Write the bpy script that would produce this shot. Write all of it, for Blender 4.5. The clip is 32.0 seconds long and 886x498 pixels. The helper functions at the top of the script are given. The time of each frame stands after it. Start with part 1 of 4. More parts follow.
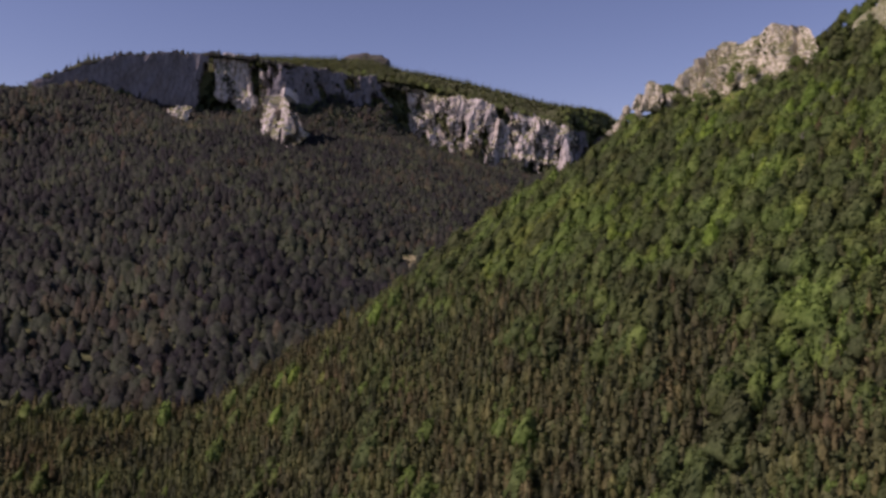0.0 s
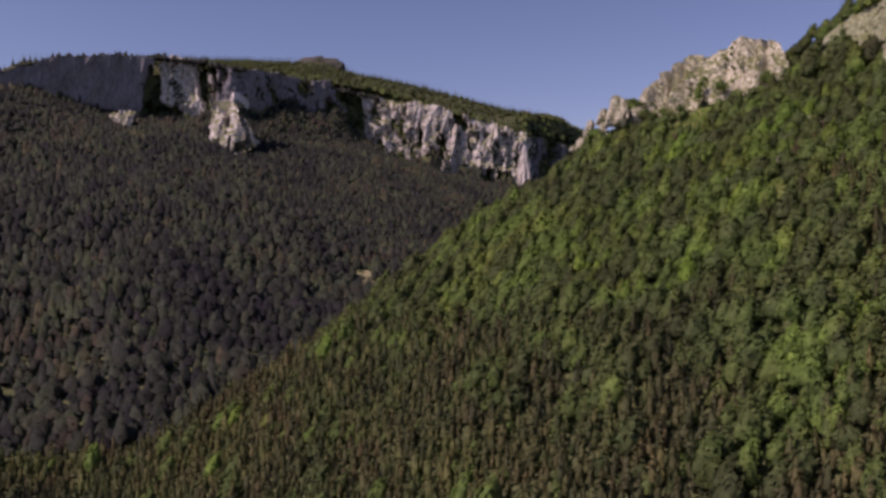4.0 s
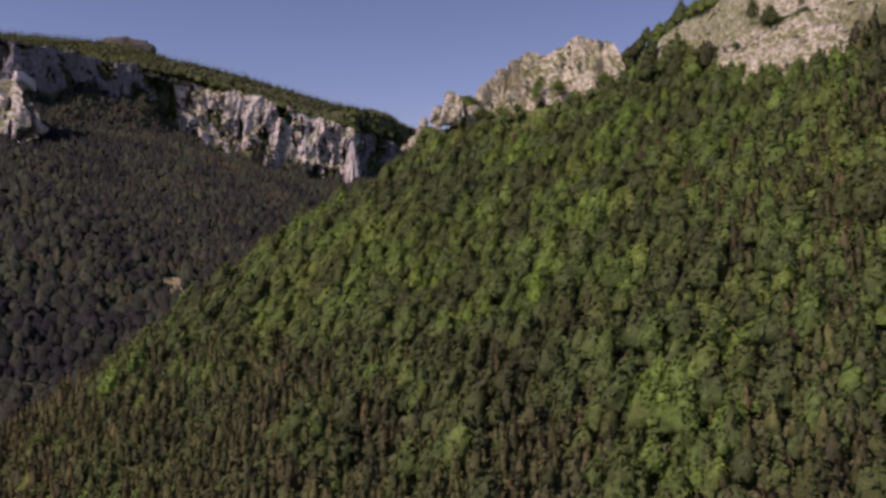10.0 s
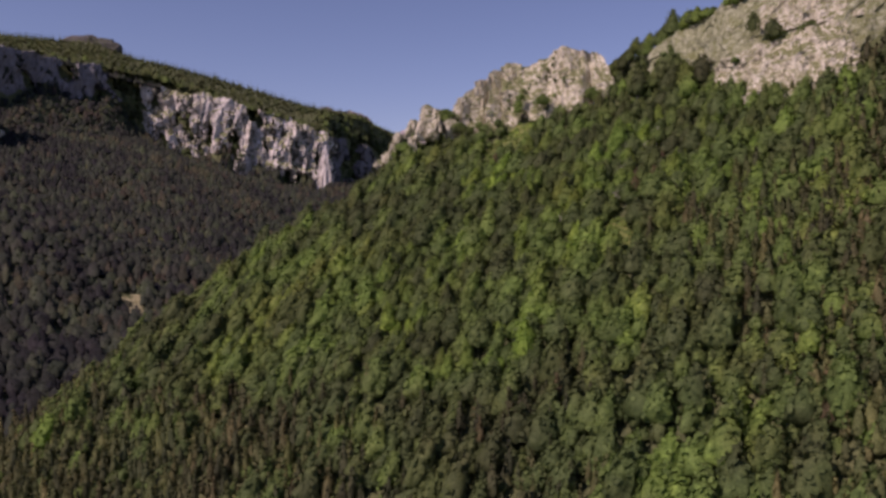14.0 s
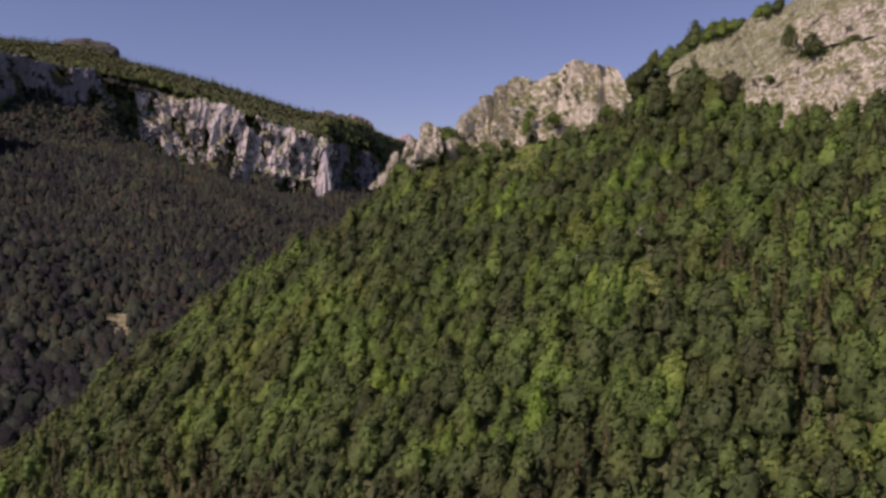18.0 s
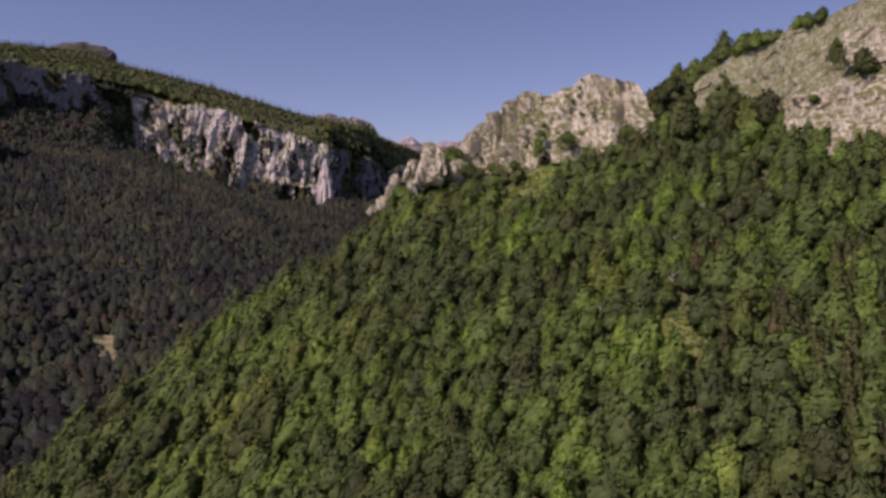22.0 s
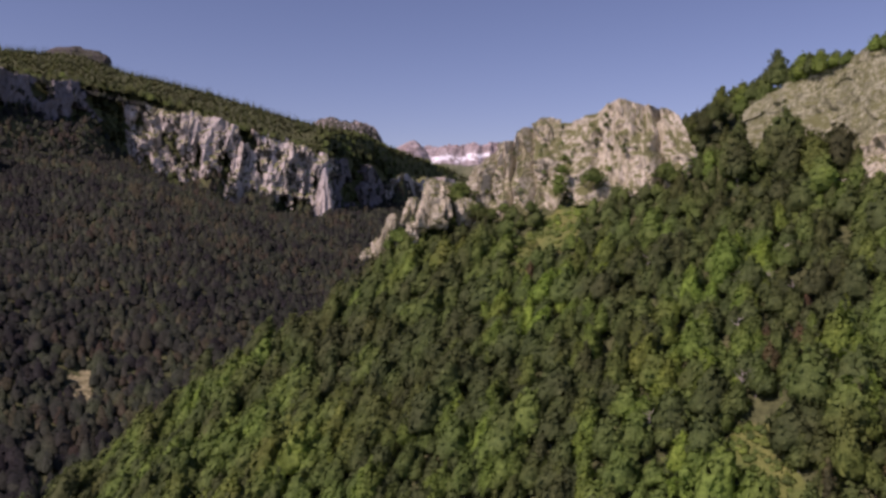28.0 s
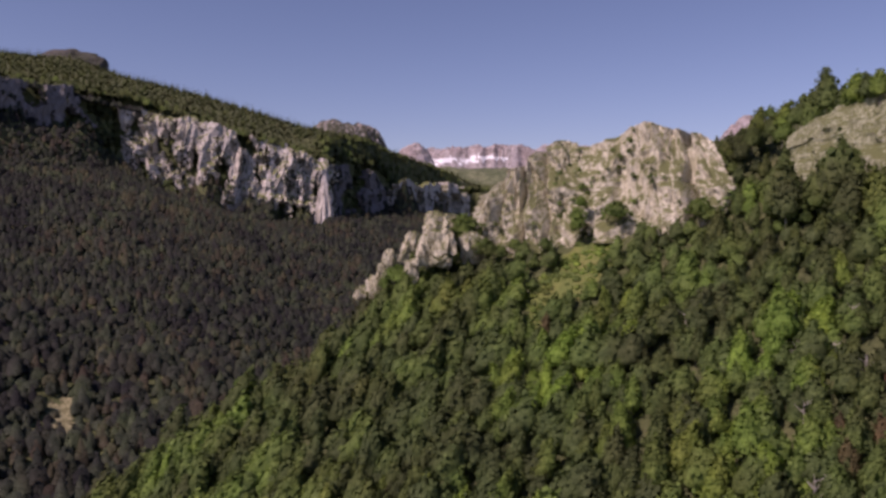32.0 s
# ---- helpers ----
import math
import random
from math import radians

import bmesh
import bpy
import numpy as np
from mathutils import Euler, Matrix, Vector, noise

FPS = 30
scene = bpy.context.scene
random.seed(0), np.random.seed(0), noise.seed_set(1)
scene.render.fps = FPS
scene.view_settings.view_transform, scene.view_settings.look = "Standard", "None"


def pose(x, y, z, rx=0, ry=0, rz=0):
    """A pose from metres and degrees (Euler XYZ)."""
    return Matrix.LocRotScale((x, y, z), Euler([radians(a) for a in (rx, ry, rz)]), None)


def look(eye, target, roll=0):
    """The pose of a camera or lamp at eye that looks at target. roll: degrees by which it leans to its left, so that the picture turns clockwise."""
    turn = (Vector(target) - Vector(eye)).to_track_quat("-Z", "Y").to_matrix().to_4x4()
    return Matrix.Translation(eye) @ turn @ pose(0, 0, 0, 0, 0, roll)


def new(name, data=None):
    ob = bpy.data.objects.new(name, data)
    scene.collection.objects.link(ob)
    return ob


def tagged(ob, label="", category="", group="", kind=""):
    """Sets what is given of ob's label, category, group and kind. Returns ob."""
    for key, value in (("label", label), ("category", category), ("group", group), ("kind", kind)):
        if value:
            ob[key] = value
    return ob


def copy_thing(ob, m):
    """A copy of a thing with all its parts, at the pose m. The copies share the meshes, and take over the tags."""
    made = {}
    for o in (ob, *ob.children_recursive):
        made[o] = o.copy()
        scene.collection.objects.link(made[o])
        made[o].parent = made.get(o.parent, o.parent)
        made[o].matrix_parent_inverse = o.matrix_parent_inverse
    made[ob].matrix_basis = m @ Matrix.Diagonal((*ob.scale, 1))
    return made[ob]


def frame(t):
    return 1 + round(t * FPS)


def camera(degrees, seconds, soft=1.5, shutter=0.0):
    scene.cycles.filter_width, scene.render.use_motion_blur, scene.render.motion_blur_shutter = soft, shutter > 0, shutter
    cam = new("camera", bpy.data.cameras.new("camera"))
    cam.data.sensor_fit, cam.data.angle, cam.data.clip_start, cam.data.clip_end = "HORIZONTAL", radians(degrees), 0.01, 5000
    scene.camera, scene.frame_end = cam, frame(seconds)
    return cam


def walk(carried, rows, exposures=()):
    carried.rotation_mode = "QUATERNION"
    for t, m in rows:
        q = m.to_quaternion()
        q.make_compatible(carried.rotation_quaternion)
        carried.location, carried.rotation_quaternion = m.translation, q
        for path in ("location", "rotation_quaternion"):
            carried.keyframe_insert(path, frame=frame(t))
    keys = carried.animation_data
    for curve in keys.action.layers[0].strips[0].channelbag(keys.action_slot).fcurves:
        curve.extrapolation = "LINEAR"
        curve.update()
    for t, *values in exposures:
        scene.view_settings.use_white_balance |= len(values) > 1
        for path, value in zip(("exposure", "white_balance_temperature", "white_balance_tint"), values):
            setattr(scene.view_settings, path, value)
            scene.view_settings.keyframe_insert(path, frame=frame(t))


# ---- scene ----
cam = camera(61.94, 32.0, soft=3.1)
# seconds, eye x, y, z, yaw to the left, pitch up, roll
PATH = [
    (0, 14.8, -86.1, -19.4, 16.24, -1.97, -0.16), (0.5, 13.7, -81.3, -17.3, 15.76, -1.97, -0.18), (1, 12.4, -76.5, -15.1, 15.34, -1.92, -0.21),
    (1.5, 11.3, -71.8, -13.0, 15.00, -1.94, -0.22), (2, 10.2, -67.1, -10.8, 14.18, -1.88, -0.22), (2.5, 9.1, -62.5, -8.7, 13.19, -1.87, -0.28),
    (3, 8.1, -57.9, -6.6, 12.99, -1.87, -0.29), (3.5, 7.2, -53.3, -4.8, 12.98, -1.84, -0.30), (5.5, 4.3, -34.1, -2.8, 12.77, -1.85, -0.32),
    (6, 3.8, -29.2, -2.8, 9.61, -1.92, -0.40), (6.5, 3.1, -24.5, -2.7, 3.10, -2.02, -0.40), (7, 2.1, -19.9, -2.5, -0.01, -2.16, -0.43),
    (7.5, 1.3, -15.3, -2.3, -0.03, -2.19, -0.40), (8, 0.7, -10.4, -1.9, -0.02, -2.22, -0.33), (9, 0.0, 0.0, 0.0, 0.00, -2.20, -0.13),
    (9.5, -0.2, 5.1, 1.8, -0.02, -2.20, -0.11), (10, -0.4, 10.3, 3.8, -0.30, -2.19, -0.07), (10.5, -0.4, 15.4, 5.9, -0.76, -2.22, -0.05),
    (11, -0.4, 20.4, 7.9, -1.40, -2.22, -0.06), (11.5, -0.4, 25.2, 10.0, -1.90, -2.23, -0.07), (12, -0.4, 30.1, 12.2, -2.18, -2.23, -0.04),
    (13, -0.2, 39.9, 16.3, -2.18, -2.25, -0.03), (14, 0.2, 49.5, 20.2, -2.16, -2.25, 0.01), (14.5, 0.3, 54.3, 22.3, -2.15, -2.25, 0.04),
    (16.5, 1.4, 74.4, 30.3, -2.10, -2.18, 0.18), (17, 1.7, 79.6, 32.5, -2.06, -2.18, 0.22), (18, 2.3, 90.1, 36.6, -2.00, -2.12, 0.23),
    (19, 2.5, 100.3, 40.6, -1.95, -2.07, 0.19), (20, 2.8, 110.4, 44.6, -1.89, -2.05, 0.23), (21, 2.9, 120.1, 48.9, -1.84, -2.06, 0.22),
    (22, 2.9, 130.0, 53.0, -1.79, -2.07, 0.18), (23, 2.9, 139.7, 56.9, -1.75, -2.03, 0.26), (24, 3.2, 149.9, 60.8, -1.68, -1.99, 0.23),
    (25, 3.5, 160.1, 65.1, -1.61, -2.03, 0.23), (25.5, 3.8, 165.1, 67.0, -1.58, -2.01, 0.21), (27.5, 4.2, 185.1, 75.2, -1.51, -2.04, 0.21),
    (28, 4.2, 190.4, 77.5, -1.50, -2.06, 0.20), (29, 4.5, 200.6, 81.7, -1.42, -2.07, 0.25), (30, 4.7, 211.0, 85.9, -1.38, -2.07, 0.25),
    (31, 5.0, 221.3, 90.2, -1.31, -2.08, 0.26), (32, 5.3, 231.5, 94.3, -1.25, -2.07, 0.29),
]


def heading(x, y, z, yaw, pitch, roll):
    a, b = radians(yaw), radians(pitch)
    way = Vector((-math.sin(a) * math.cos(b), math.cos(a) * math.cos(b), math.sin(b)))
    return look((x, y, z), Vector((x, y, z)) + way * 10, roll)


walk(cam, [(row[0], heading(*row[1:])) for row in PATH], exposures=[(0, -0.2, 6850, 45), (32, -0.2, 6850, 45)])

# ---- world and sun ----
SUN_AZ, SUN_EL = radians(-126), radians(46)  # azimuth clockwise from +y
world = bpy.data.worlds.new("sky")
scene.world = world
world.use_nodes = True
wn = world.node_tree
sky = wn.nodes.new("ShaderNodeTexSky")
sky.sky_type, sky.sun_disc = "NISHITA", False
sky.sun_elevation, sky.sun_rotation = SUN_EL, SUN_AZ
sky.altitude, sky.air_density, sky.dust_density, sky.ozone_density = 1200, 1.0, 1.0, 3.0
wn.links.new(sky.outputs[0], wn.nodes["Background"].inputs[0])
wn.nodes["Background"].inputs[1].default_value = 0.1
sun = new("sun", bpy.data.lights.new("sun", "SUN"))
sun.data.energy, sun.data.angle, sun.data.color = 4.6, radians(0.6), (1.0, 0.93, 0.82)
sun.matrix_world = look((0, 0, 0), (-math.sin(SUN_AZ) * math.cos(SUN_EL), -math.cos(SUN_AZ) * math.cos(SUN_EL), -math.sin(SUN_EL)))


# ---- materials ----
def material(name, rough=0.9):
    mat = bpy.data.materials.new(name)
    mat.use_nodes = True
    nt = mat.node_tree
    bsdf = nt.nodes["Principled BSDF"]
    bsdf.inputs["Roughness"].default_value = rough
    bsdf.inputs["Specular IOR Level"].default_value = 0.2
    return mat, nt, bsdf


def noise_node(nt, scale, detail=5.0, rough=0.6, vec=None):
    n = nt.nodes.new("ShaderNodeTexNoise")
    n.inputs["Scale"].default_value, n.inputs["Detail"].default_value, n.inputs["Roughness"].default_value = scale, detail, rough
    if vec is not None:
        nt.links.new(vec, n.inputs["Vector"])
    return n.outputs["Fac"]


def ramp(nt, fac, stops):
    r = nt.nodes.new("ShaderNodeValToRGB")
    el = r.color_ramp.elements
    while len(el) < len(stops):
        el.new(0.5)
    for e, (p, c) in zip(el, stops):
        e.position, e.color = p, (*c, 1)
    nt.links.new(fac, r.inputs[0])
    return r.outputs[0]


def mix(nt, fac, a, b, kind="MIX"):
    m = nt.nodes.new("ShaderNodeMix")
    m.data_type, m.blend_type = "RGBA", kind
    for sock, v in ((m.inputs[0], fac), (m.inputs[6], a), (m.inputs[7], b)):
        if isinstance(v, (int, float)):
            sock.default_value = v
        elif isinstance(v, tuple):
            sock.default_value = (*v, 1)
        else:
            nt.links.new(v, sock)
    return m.outputs[2]


def coords(nt, scale=(1, 1, 1)):
    geo = nt.nodes.new("ShaderNodeNewGeometry")
    mp = nt.nodes.new("ShaderNodeMapping")
    mp.inputs["Scale"].default_value = scale
    nt.links.new(geo.outputs["Position"], mp.inputs[0])
    return mp.outputs[0]


def bump(nt, bsdf, height, strength, dist):
    b = nt.nodes.new("ShaderNodeBump")
    b.inputs["Strength"].default_value, b.inputs["Distance"].default_value = strength, dist
    nt.links.new(height, b.inputs["Height"])
    nt.links.new(b.outputs[0], bsdf.inputs["Normal"])


def foliage(name, stops, per_object, clump=0.35, gaps=3.2, thin=0.31):
    """Leaves: a tone for each tree, and lighter and darker clumps within it."""
    mat, nt, bsdf = material(name, 0.75)
    if per_object:
        info = nt.nodes.new("ShaderNodeObjectInfo").outputs["Random"]
    else:
        at = nt.nodes.new("ShaderNodeAttribute")
        at.attribute_name = "tone"
        info = at.outputs["Fac"]
    tone = ramp(nt, info, stops)
    fine = ramp(nt, noise_node(nt, clump, 3, 0.6, coords(nt)), [(0.3, (0.62, 0.66, 0.6)), (0.7, (1.25, 1.2, 1.1))])
    big = ramp(nt, noise_node(nt, 0.032, 2, 0.5, coords(nt)), [(0.36, (0.84, 0.74, 0.8)), (0.5, (1.0, 0.98, 0.95)), (0.64, (1.12, 1.2, 0.98))])
    tint = mix(nt, 1.0, mix(nt, 1.0, tone, fine, "MULTIPLY"), big, "MULTIPLY")
    leaf = ramp(nt, nt.nodes.new("ShaderNodeNewGeometry").outputs["Random Per Island"], [(0.0, (0.8, 0.81, 0.8)), (1.0, (1.2, 1.18, 1.16))])
    grain = ramp(nt, noise_node(nt, clump * 5, 2, 0.6, coords(nt)), [(0.32, (0.66, 0.68, 0.66)), (0.68, (1.34, 1.32, 1.28))])
    tint = mix(nt, 1.0, mix(nt, 1.0, tint, leaf, "MULTIPLY"), grain, "MULTIPLY")
    nt.links.new(tint, bsdf.inputs["Base Color"])
    glow, both = nt.nodes.new("ShaderNodeBsdfTranslucent"), nt.nodes.new("ShaderNodeMixShader")
    nt.links.new(tint, glow.inputs["Color"])
    both.inputs[0].default_value = 0.5
    nt.links.new(bsdf.outputs[0], both.inputs[1])
    nt.links.new(glow.outputs[0], both.inputs[2])
    # gaps between the leaves
    holes, clear = nt.nodes.new("ShaderNodeMixShader"), nt.nodes.new("ShaderNodeBsdfTransparent")
    nt.links.new(ramp(nt, noise_node(nt, gaps, 2, 0.6, coords(nt)), [(thin, (0, 0, 0)), (thin + 0.04, (1, 1, 1))]), holes.inputs[0])
    nt.links.new(clear.outputs[0], holes.inputs[1])
    nt.links.new(both.outputs[0], holes.inputs[2])
    nt.links.new(holes.outputs[0], nt.nodes["Material Output"].inputs["Surface"])
    return mat


BROAD = [(0.0, (0.106, 0.15, 0.068)), (0.3, (0.13, 0.192, 0.073)), (0.7, (0.162, 0.244, 0.079)), (0.92, (0.194, 0.292, 0.084)), (1.0, (0.224, 0.31, 0.088))]
PINE = [(0.0, (0.102, 0.13, 0.066)), (0.6, (0.128, 0.174, 0.071)), (1.0, (0.154, 0.212, 0.075))]
BROWN = [(0.0, (0.086, 0.104, 0.064)), (0.5, (0.122, 0.14, 0.074)), (0.9, (0.162, 0.17, 0.086)), (1.0, (0.176, 0.168, 0.092))]
# FAR: dark bluish leaf tones with the valley side's shade painted in
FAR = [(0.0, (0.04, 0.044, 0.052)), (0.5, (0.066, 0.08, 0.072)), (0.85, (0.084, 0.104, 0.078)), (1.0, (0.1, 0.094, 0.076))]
RIM = [(0.0, (0.076, 0.106, 0.056)), (0.6, (0.112, 0.15, 0.066)), (1.0, (0.155, 0.185, 0.078))]
M_BROAD = foliage("broadleaf_leaves", BROAD[:3] + [(1.0, (0.195, 0.29, 0.076))], True)
M_FRESH = foliage("fresh_green_leaves", [(0.0, (0.155, 0.245, 0.07)), (0.6, (0.195, 0.305, 0.075)), (1.0, (0.235, 0.335, 0.08))], True)
M_PINE = foliage("pine_needles", PINE, True)
M_BROAD_F, M_PINE_F = foliage("broadleaf_canopy", BROAD, False), foliage("pine_canopy", PINE, False)
M_UNDER_F = foliage("undergrowth", BROAD, False)
M_RIM_F = foliage("rim_canopy", RIM, False, 0.1, 0.6)
M_SHRUB = foliage("shrub_leaves", [(0.0, (0.12, 0.18, 0.068)), (1.0, (0.165, 0.25, 0.076))], True)
M_BROWN = foliage("dry_spruce_needles", BROWN, True)
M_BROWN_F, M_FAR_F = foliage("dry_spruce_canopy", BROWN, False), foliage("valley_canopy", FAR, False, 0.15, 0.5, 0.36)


def make_bark():
    mat, nt, bsdf = material("bark")
    nt.links.new(ramp(nt, noise_node(nt, 1.5, 5, 0.7, coords(nt, (1, 1, 0.2))), [(0.3, (0.12, 0.1, 0.085)), (0.7, (0.34, 0.31, 0.27))]), bsdf.inputs["Base Color"])
    return mat


def make_ground():
    mat, nt, bsdf = material("forest_floor")
    c = coords(nt)
    a = ramp(nt, noise_node(nt, 0.05, 8, 0.65, c), [(0.3, (0.07, 0.085, 0.038)), (0.55, (0.105, 0.12, 0.055)), (0.75, (0.15, 0.145, 0.075))])
    b = ramp(nt, noise_node(nt, 0.6, 5, 0.7, c), [(0.3, (0.5, 0.5, 0.5)), (0.7, (1.4, 1.4, 1.3))])
    nt.links.new(mix(nt, 1.0, a, b, "MULTIPLY"), bsdf.inputs["Base Color"])
    bump(nt, bsdf, noise_node(nt, 0.25, 6, 0.7, c), 1.0, 2.0)
    return mat


def make_grass():
    mat, nt, bsdf = material("dry_grass")
    c = coords(nt)
    a = ramp(nt, noise_node(nt, 0.12, 6, 0.6, c), [(0.35, (0.11, 0.15, 0.045)), (0.6, (0.17, 0.19, 0.06)), (0.8, (0.28, 0.22, 0.11))])
    b = ramp(nt, noise_node(nt, 1.3, 5, 0.7, c), [(0.3, (0.65, 0.65, 0.6)), (0.7, (1.2, 1.2, 1.15))])
    nt.links.new(mix(nt, 1.0, a, b, "MULTIPLY"), bsdf.inputs["Base Color"])
    bump(nt, bsdf, noise_node(nt, 0.9, 6, 0.7, c), 0.8, 0.6)
    return mat


def make_rock(name, light, warm, dark, streak=(1, 1, 0.25), scale=0.12, grass=0.0, blotch=(0.34, 0.5)):
    """Limestone: pale faces with upright stains, cracks, ochre patches and tufts of grass on the ledges."""
    mat, nt, bsdf = material(name, 0.92)
    c, s = coords(nt), coords(nt, streak)
    base = mix(nt, ramp(nt, noise_node(nt, scale * 0.5, 6, 0.6, s), [(0.42, (0, 0, 0)), (0.62, (1, 1, 1))]), light, warm)
    stain = ramp(nt, noise_node(nt, scale * 1.7, 8, 0.7, s), [(blotch[0], dark), (blotch[1], (0.85, 0.85, 0.85)), (0.72, (1.15, 1.13, 1.1))])
    base = mix(nt, 1.0, base, stain, "MULTIPLY")
    vor = nt.nodes.new("ShaderNodeTexVoronoi")
    vor.feature = "DISTANCE_TO_EDGE"
    vor.inputs["Scale"].default_value = scale * 2.2
    nt.links.new(s, vor.inputs["Vector"])
    crack = ramp(nt, vor.outputs["Distance"], [(0.0, (0.35, 0.33, 0.32)), (0.06, (1, 1, 1))])
    base = mix(nt, 0.7, base, mix(nt, 1.0, base, crack, "MULTIPLY"))
    if grass:
        geo = nt.nodes.new("ShaderNodeNewGeometry")
        sep = nt.nodes.new("ShaderNodeSeparateXYZ")
        nt.links.new(geo.outputs["True Normal"], sep.inputs[0])
        add = nt.nodes.new("ShaderNodeMath")
        add.operation = "MULTIPLY_ADD"
        nt.links.new(noise_node(nt, scale * 2.5, 5, 0.6, c), add.inputs[0])
        add.inputs[1].default_value = 1.0
        nt.links.new(sep.outputs["Z"], add.inputs[2])
        base = mix(nt, ramp(nt, add.outputs[0], [(1.12 - grass * 0.5, (0, 0, 0)), (1.22 - grass * 0.5, (1, 1, 1))]), base, (0.17, 0.185, 0.08))
    nt.links.new(base, bsdf.inputs["Base Color"])
    bump(nt, bsdf, noise_node(nt, scale * 4, 8, 0.7, s), 0.9, 1.2)
    return mat


M_BARK, M_GROUND = make_bark(), make_ground()
M_CLIFF = make_rock("cliff_limestone", (0.68, 0.65, 0.62), (0.54, 0.5, 0.44), (0.38, 0.38, 0.35), (1, 1, 0.3), 0.09, 0.28)
# the cliff limestone darkened, shade painted in for faces turned from the sun
M_SHADECLIFF = make_rock("shade_toned_limestone", (0.235, 0.23, 0.245), (0.2, 0.19, 0.195), (0.6, 0.6, 0.58), (1, 1, 0.3), 0.06, 0.2)
# dark for its scrub, with the summit's shade put into the colour too
M_SCRUBSHADE = make_rock("dark_scrub_shade_rock", (0.12, 0.115, 0.11), (0.07, 0.075, 0.055), (0.35, 0.37, 0.3), (1, 1, 0.7), 0.05)
M_CRAG = make_rock("crag_limestone", (0.79, 0.755, 0.62), (0.56, 0.535, 0.38), (0.4, 0.39, 0.32), (1, 1, 0.5), 0.45, 0.32, (0.37, 0.49))
M_BAND = make_rock("grassy_limestone", (0.57, 0.585, 0.43), (0.33, 0.35, 0.2), (0.4, 0.43, 0.27), (1, 1, 0.6), 0.6, 0.38, (0.4, 0.54))
M_FARROCK = make_rock("mountain_rock", (0.44, 0.41, 0.4), (0.34, 0.3, 0.28), (0.16, 0.19, 0.13), (1, 1, 0.7), 0.035, 0.0, (0.5, 0.58))
M_PINKROCK = make_rock("pinkish_rock", (0.46, 0.42, 0.43), (0.4, 0.34, 0.34), (0.42, 0.42, 0.4), (1, 1, 0.5), 0.02, 0.0, (0.4, 0.52))
M_FOOTHILL = make_rock("scrubby_slope", (0.2, 0.22, 0.13), (0.13, 0.155, 0.085), (0.5, 0.55, 0.45), (1, 1, 0.8), 0.02)
M_GRASS = make_grass()
M_SNOW = material("snow", 0.6)[0]
M_SNOW.node_tree.nodes["Principled BSDF"].inputs["Base Color"].default_value = (0.82, 0.84, 0.88, 1)
M_SOIL = make_rock("bare_soil", (0.44, 0.41, 0.24), (0.28, 0.26, 0.14), (0.3, 0.32, 0.24), (1, 1, 0.6), 0.3, 0.1)


# ---- mesh helpers ----
def mesh_from(name, verts, faces, mat, smooth=False, tone=None, normals=None):
    me = bpy.data.meshes.new(name)
    verts, faces = np.asarray(verts, np.float32), np.asarray(faces, np.int32)
    me.vertices.add(len(verts))
    me.vertices.foreach_set("co", verts.ravel())
    k = faces.shape[1]
    me.loops.add(faces.size)
    me.loops.foreach_set("vertex_index", faces.ravel())
    me.polygons.add(len(faces))
    me.polygons.foreach_set("loop_start", np.arange(0, faces.size, k, dtype=np.int32))
    me.polygons.foreach_set("use_smooth", np.full(len(faces), smooth))
    if tone is not None:
        me.attributes.new("tone", "FLOAT", "POINT").data.foreach_set("value", np.asarray(tone, np.float32))
    me.update(calc_edges=True)
    if normals is not None:
        me.attributes.new("custom_normal", "FLOAT_VECTOR", "POINT").data.foreach_set("vector", np.asarray(normals, np.float32).ravel())
    me.materials.append(mat)
    return me


def part(name, me, parent, label=""):
    ob = new(name, me)
    ob.parent = parent
    return tagged(ob, label)


def hashed(ix, iy, seed):
    h = (ix.astype(np.int64) * 374761393 + iy.astype(np.int64) * 668265263 + seed * 1442695041) & 0x7FFFFFFF
    h = ((h ^ (h >> 13)) * 1274126177) & 0x7FFFFFFF
    return ((h ^ (h >> 16)) & 0xFFFFFF) / float(0xFFFFFF)


def value_noise(x, y, seed):
    ix, iy = np.floor(x), np.floor(y)
    fx, fy = x - ix, y - iy
    fx, fy = fx * fx * (3 - 2 * fx), fy * fy * (3 - 2 * fy)
    a, b = hashed(ix, iy, seed), hashed(ix + 1, iy, seed)
    c, d = hashed(ix, iy + 1, seed), hashed(ix + 1, iy + 1, seed)
    return (a + (b - a) * fx + (c - a) * fy + (a - b - c + d) * fx * fy) * 2 - 1


def fractal(x, y, seed, octaves=4, gain=0.5, ridged=False):
    total, amp = 0, 1.0
    for k in range(octaves):
        n = value_noise(x, y, seed + 17 * k)
        total = total + amp * (1 - 2 * np.abs(n) if ridged else n)
        x, y, amp = x * 2.03 + 3.1, y * 2.03 + 1.7, amp * gain
    return total


def smooth_step(a, b, x):
    t = np.clip((x - a) / (b - a), 0, 1)
    return t * t * (3 - 2 * t)


def soft_max(a, b, k):
    return 0.5 * (a + b + np.sqrt((a - b) ** 2 + k * k))


